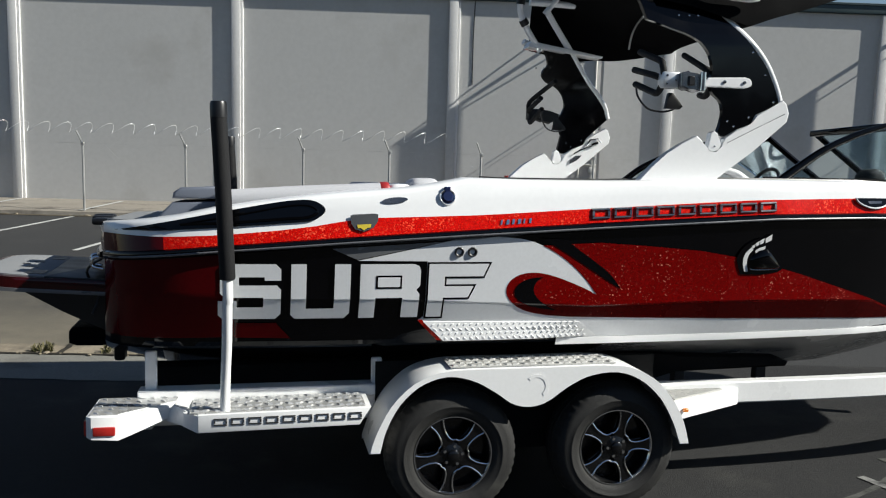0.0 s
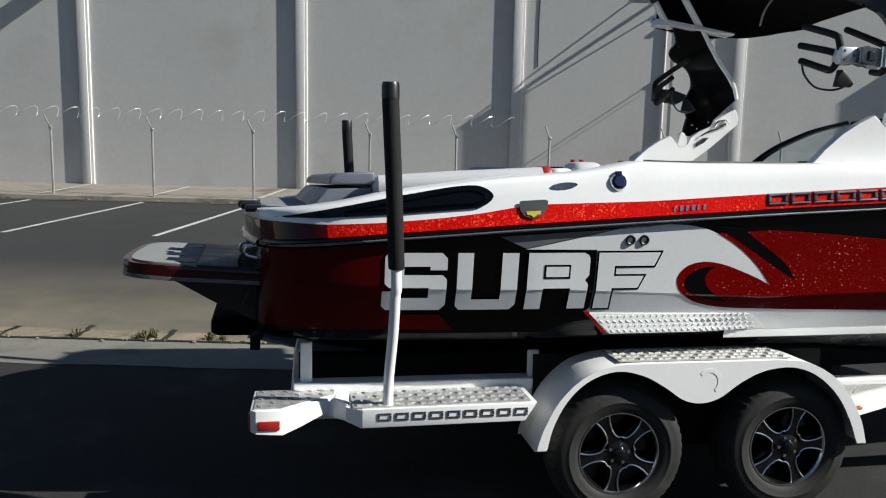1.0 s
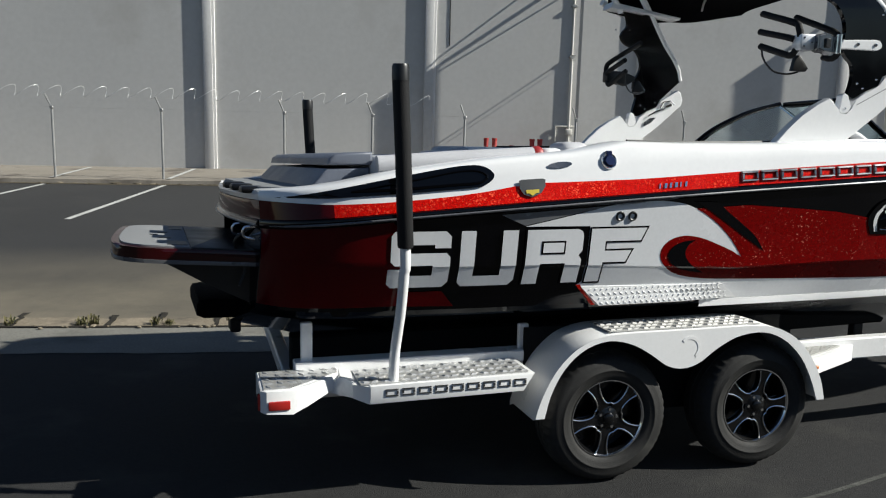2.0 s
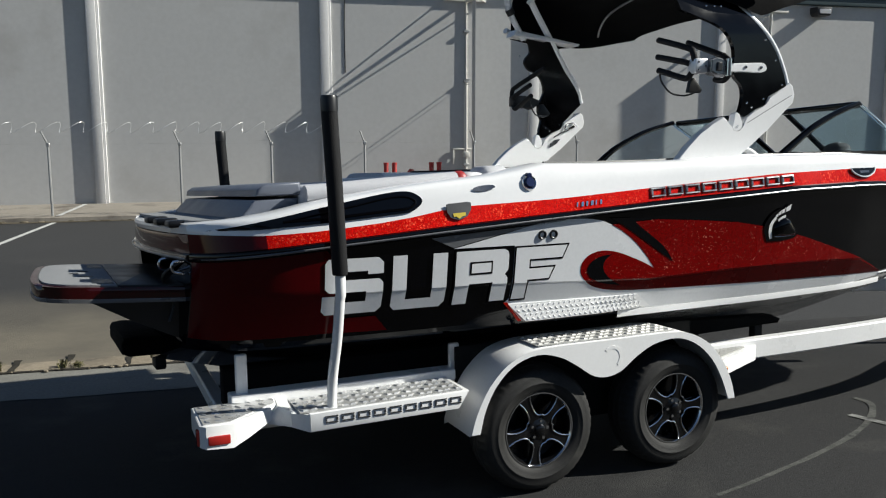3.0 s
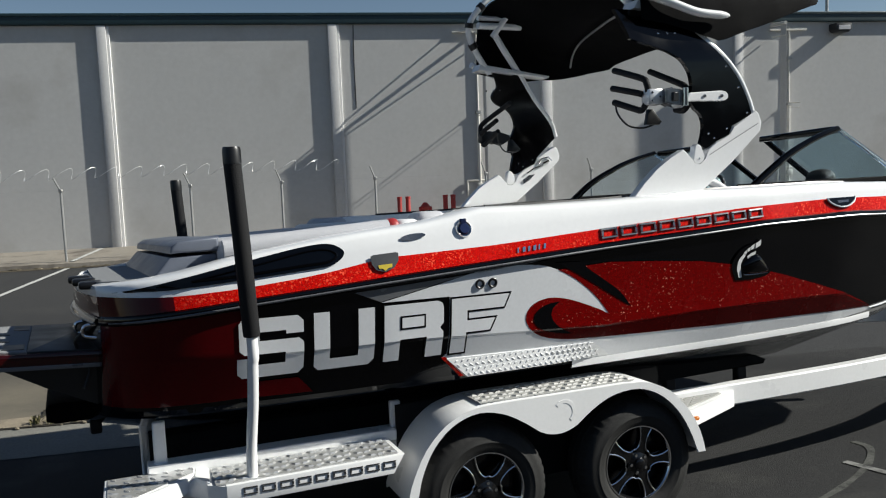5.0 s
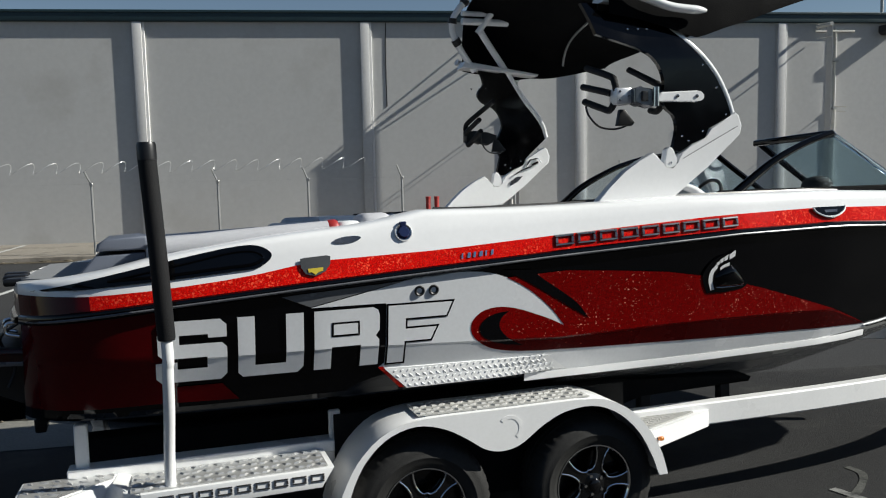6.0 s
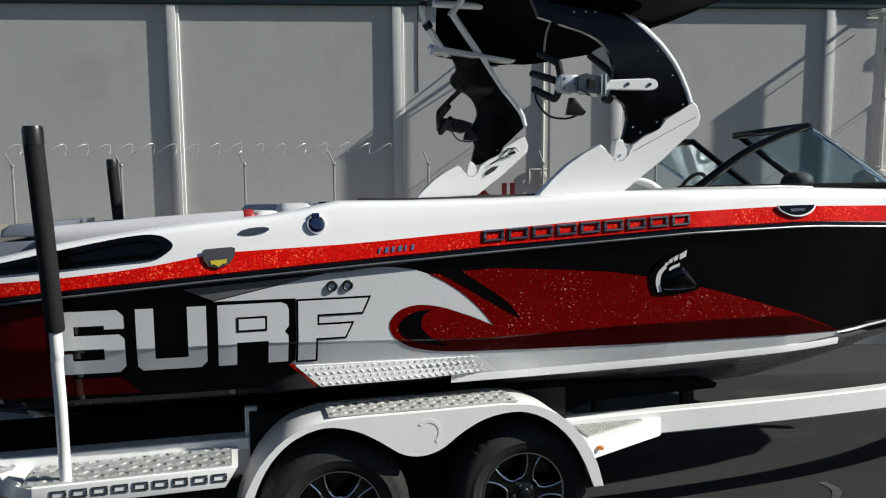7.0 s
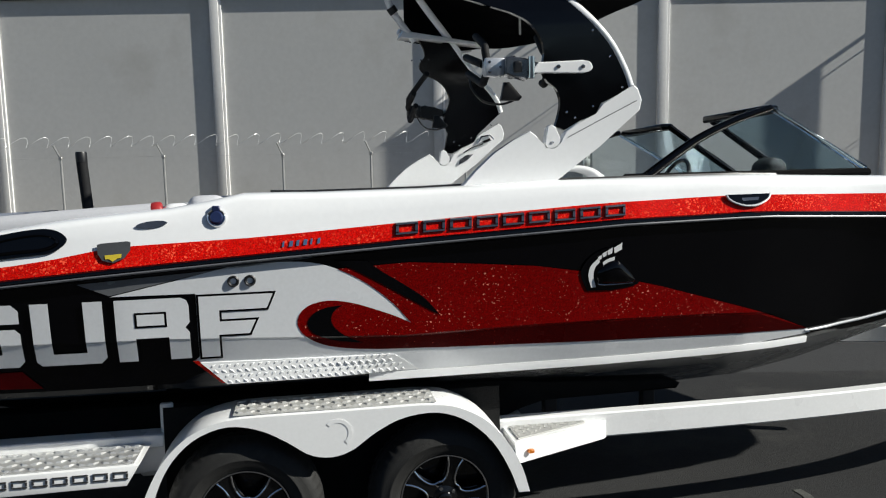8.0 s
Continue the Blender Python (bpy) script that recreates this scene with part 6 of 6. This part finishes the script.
    sweep(bm, curve([(x, my(y), z) for x, y, z in [(1.13, 0.55, 2.235), (1.14, 0.54, 2.17), (1.19, 0.52, 2.105), (1.262, 0.50, 2.087), (1.31, 0.48, 2.095), (1.345, 0.46, 2.115)]], 20), 0.0055, 6)
    part("bungee", bm, M_PLASTIC, rack, "black bungee strap")
    bm = bmesh.new()
    prism(bm, [(1.255, 2.10), (1.272, 2.185), (1.30, 2.185), (1.36, 2.115), (1.345, 2.098)], *sorted((my(0.44), my(0.47))), 0.006, 2)
    part("strap_hook", bm, M_PLASTIC, rack, "black strap hook plate")

# bimini frame tubes
frame_ = new("bimini_frame")
frame_.parent = boat
for flip in (0, 1):
    def my(y):
        return 2 * YC - y if flip else y
    bm = bmesh.new()
    sweep(bm, curve([(1.10, my(0.26), 2.765), (1.25, my(0.225), 2.715), (1.40, my(0.212), 2.668), (1.52, my(0.21), 2.656), (1.62, my(0.21), 2.652)], 20),
          [0.022] * 18 + [0.019, 0.015, 0.008], 10)
    part("side_tube", bm, M_WHITE, frame_, "white bimini tube")
    bm = bmesh.new()
    rear = [(1.183, 0.385, 2.68), (1.028, 0.442, 2.87), (0.985, 0.483, 3.0), (1.06, 0.522, 3.123), (1.18, 0.554, 3.226), (1.32, 0.60, 3.27)]
    sweep(bm, curve([(x, my(y), z) for x, y, z in rear], 24), 0.022, 12)
    part("rear_hoop_leg", bm, M_WHITE, frame_, "white rear hoop")
    bm = bmesh.new()
    sweep(bm, [(1.18, my(0.46), 2.93), (1.27, my(0.50), 3.06), (1.34, my(0.54), 3.20)], 0.022, 12)
    part("rear_strut", bm, M_WHITE, frame_, "white rear strut")
    for p, q in (((1.045, 0.44, 2.85), (1.018, 0.447, 2.885)), ((0.985, 0.48, 2.985), (0.988, 0.488, 3.02)), ((1.05, 0.52, 3.11), (1.075, 0.526, 3.135))):
        bm = bmesh.new()
        sweep(bm, [(p[0], my(p[1]), p[2]), (q[0], my(q[1]), q[2])], 0.031, 12)
        part("clamp", bm, M_PLASTIC, frame_, "black clamp")
    for dz, r in ((0.0, 0.024), (0.055, 0.018)):
        bm = bmesh.new()
        sweep(bm, [(1.06, my(0.47), 3.005 + dz), (1.40, my(0.475), 3.0 + dz)], r, 10)
        part("light_bar", bm, M_WHITE, frame_)
    bm = bmesh.new()
    a, b = sorted((my(0.30), my(0.42)))
    prism(bm, [(1.08, 2.70), (1.66, 2.645), (1.67, 2.66), (1.10, 2.745)], a, b, 0.008, 2)
    part("gusset", bm, M_WHITE, frame_, "white tower gusset")
bm = bmesh.new()
sweep(bm, [(1.32, 0.6, 3.27), (1.28, 0.9, 3.30), (1.27, YC, 3.31), (1.28, 2 * YC - 0.9, 3.30), (1.32, 2 * YC - 0.6, 3.27)], 0.024, 10)
part("rear_hoop", bm, M_WHITE, frame_)
# canopy: black canvas arched between the legs, its sides hanging down
EDGE = ((1.0, 2.66), (1.25, 2.62), (1.59, 2.535), (1.93, 2.645), (2.29, 2.755), (2.5, 2.80))
EDGE_FAR = ((1.0, 2.74), (1.25, 2.69), (1.515, 2.655), (1.77, 2.665), (2.05, 2.70), (2.39, 2.765), (2.6, 2.80))


def canvas(t, s):
    """A point of the canopy; t runs forward, s across."""
    w = 2 * s - 1
    x0, x1 = 1.12 + 0.02 * w - 0.03 * (1 - w * w), 2.30 + 0.20 * (1 - w * w)
    x = x0 + (x1 - x0) * t
    y = YC + (1.0 + 0.03 * math.sin(math.pi * t)) * math.copysign(1 - (1 - abs(w)) ** 1.6, w)
    rise = 0.40 * (1 - t) ** 0.8 + 0.05
    z = lerp(x, EDGE) * (1 - s) + lerp(x, EDGE_FAR) * s + rise * (1 - abs(w) ** 5) ** 0.8 + 0.010 * noise.noise((x * 5, y * 3, 0))
    return x, y, z


bm = bmesh.new()
sheet(bm, [[canvas(t, s) for s in XS(0, 1, 33)] for t in XS(0, 1, 26)], (0, 0, -0.012))
canopy = part("canopy", bm, M_CANVAS, boat, "black canvas bimini canopy")
bm = bmesh.new()
line = [canvas(0.20 + 0.48 * f, 0.16 + 0.80 * f) for f in XS(0, 1, 22)]
sweep(bm, [(x, y, z - 0.022) for x, y, z in line], 0.008, 6)
part("strap", bm, M_GALV, canopy, "pale canopy strap")

# ---- stern: swim platform, wedge plate, fittings
plat = new("swim_platform")
plat.parent = boat
YP = 0.93
outline = [(-1.62, 0.45)] + curve2([(-2.08, 0.465), (-2.20, 0.485), (-2.27, 0.53), (-2.305, 0.60), (-2.318, 0.78), (-2.306, 1.02), (-2.285, 1.24), (-2.25, 1.345), (-2.18, 1.40), (-2.06, 1.415)], 30) + [(-1.62, 1.42)]


def slab(name, shrink, z0, z1, mat, label, bev=0.012, xmin=None, xmax=None, parent=plat):
    bm = bmesh.new()
    pts = [((-1.95 + (x + 1.95) * shrink), YP + (y - YP) * shrink) for x, y in outline]
    if xmax is not None:
        pts = [(min(x, xmax), y) for x, y in pts]
    if xmin is not None:
        pts = [(max(x, xmin), y) for x, y in pts]
    a = [bm.verts.new((x, y, z0)) for x, y in pts]
    b = [bm.verts.new((x, y, z1)) for x, y in pts]
    f0, f1 = bm.faces.new(a[::-1]), bm.faces.new(b)
    for k in range(len(pts)):
        bm.faces.new((a[k], a[(k + 1) % len(pts)], b[(k + 1) % len(pts)], b[k]))
    if bev:
        bmesh.ops.bevel(bm, geom=list(f1.edges), offset=bev, segments=2, affect="EDGES", profile=0.5)
    return part(name, bm, mat, parent, label)


slab("body", 1.0, 1.075, 1.132, M_PLATFORM, "maroon platform body", 0.02)
slab("rub_strip", 1.012, 1.060, 1.078, M_INSERT, "grey rub strip", 0.004)
slab("deck_pad", 0.90, 1.131, 1.139, M_NONSKID, "pale grey nonskid pad", 0.003, xmax=-1.96)
slab("deck_pad", 0.93, 1.131, 1.139, M_PLASTIC, "dark platform pad", 0.003, xmin=-1.958)
for y0, y1, x0, x1 in ((0.56, 0.70, -2.04, -1.95), (0.80, 0.83, -2.08, -2.02), (0.92, 0.94, -2.12, -2.08), (1.02, 1.05, -2.08, -2.03), (1.18, 1.32, -2.02, -1.95)):
    bm = bmesh.new()
    box(bm, x0 - 0.02, x1 - 0.02, y0, y1, 1.137, 1.1415)
    part("graphic", bm, M_PLASTIC, plat, "dark graphic patch")
for y in (0.60, YP, 1.28):
    bm = bmesh.new()
    prism(bm, [(-2.12, 1.068), (-1.64, 1.068), (-1.64, 0.84), (-1.74, 0.885), (-1.90, 0.955)], y - 0.02, y + 0.02, 0.004, 1)
    part("bracket", bm, M_PLASTIC, plat, "black platform bracket")
wedge = new("wake_plate")
wedge.parent = boat
bm = bmesh.new()
prism(bm, [(-1.918, 0.825), (-1.905, 0.848), (-1.86, 0.854), (-1.60, 0.84), (-1.60, 0.745), (-1.88, 0.748), (-1.918, 0.765)], 0.9, 1.55, 0.012, 2)
part("plate", bm, M_CANVAS, wedge, "black wake plate")
bm = bmesh.new()
box(bm, -1.72, -1.66, 1.2, 1.34, 0.60, 0.76, 0.012, 2)
part("rudder", bm, M_DARKSTEEL, wedge, "dark rudder")
for y in (0.42, 0.62):
    bm = bmesh.new()
    sweep(bm, curve([(bulge(-1.62, y) - 0.004, y, 1.275), (bulge(-1.62, y) - 0.05, y, 1.27), (bulge(-1.62, y) - 0.055, y, 1.23), (bulge(-1.62, y) - 0.004, y, 1.215)], 12), 0.008, 8)
    part("tow_eye", bm, M_CHROME, boat, "steel stern eye")
for y, z in ((0.52, 1.442), (0.72, 1.448), (0.92, 1.452)):
    bm = bmesh.new()
    x = bulge(-1.62, y)
    box(bm, x - 0.045, x + 0.06, y - 0.06, y + 0.06, z - 0.012, z + 0.022, 0.012, 2)
    part("stern_cleat", bm, M_PLASTIC, boat, "black stern cleat")
bm = bmesh.new()
sweep(bm, curve([(-1.66, 0.46, 1.28), (-1.76, 0.50, 1.20), (-1.71, 0.52, 1.08), (-1.74, 0.50, 0.98)], 14), 0.007, 6)
part("cable", bm, M_PLASTIC, boat, "black stern cable")

# platform tilted to fit the camera's view, partly undoing the shear below
for ob in plat.children:
    for v in ob.data.vertices:
        v.co.z += 0.037 * v.co.y + 0.065 * max(0.0, -1.70 - v.co.x)

# boat meshes sheared so that the far side fits the camera's view
view_shear = Matrix(((1, -0.06, 0, 0.010), (0, 1, 0, 0), (0, -0.068, 1, 0.012), (0, 0, 0, 1)))
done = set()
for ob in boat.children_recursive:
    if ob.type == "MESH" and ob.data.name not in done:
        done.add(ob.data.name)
        ob.data.transform(view_shear)
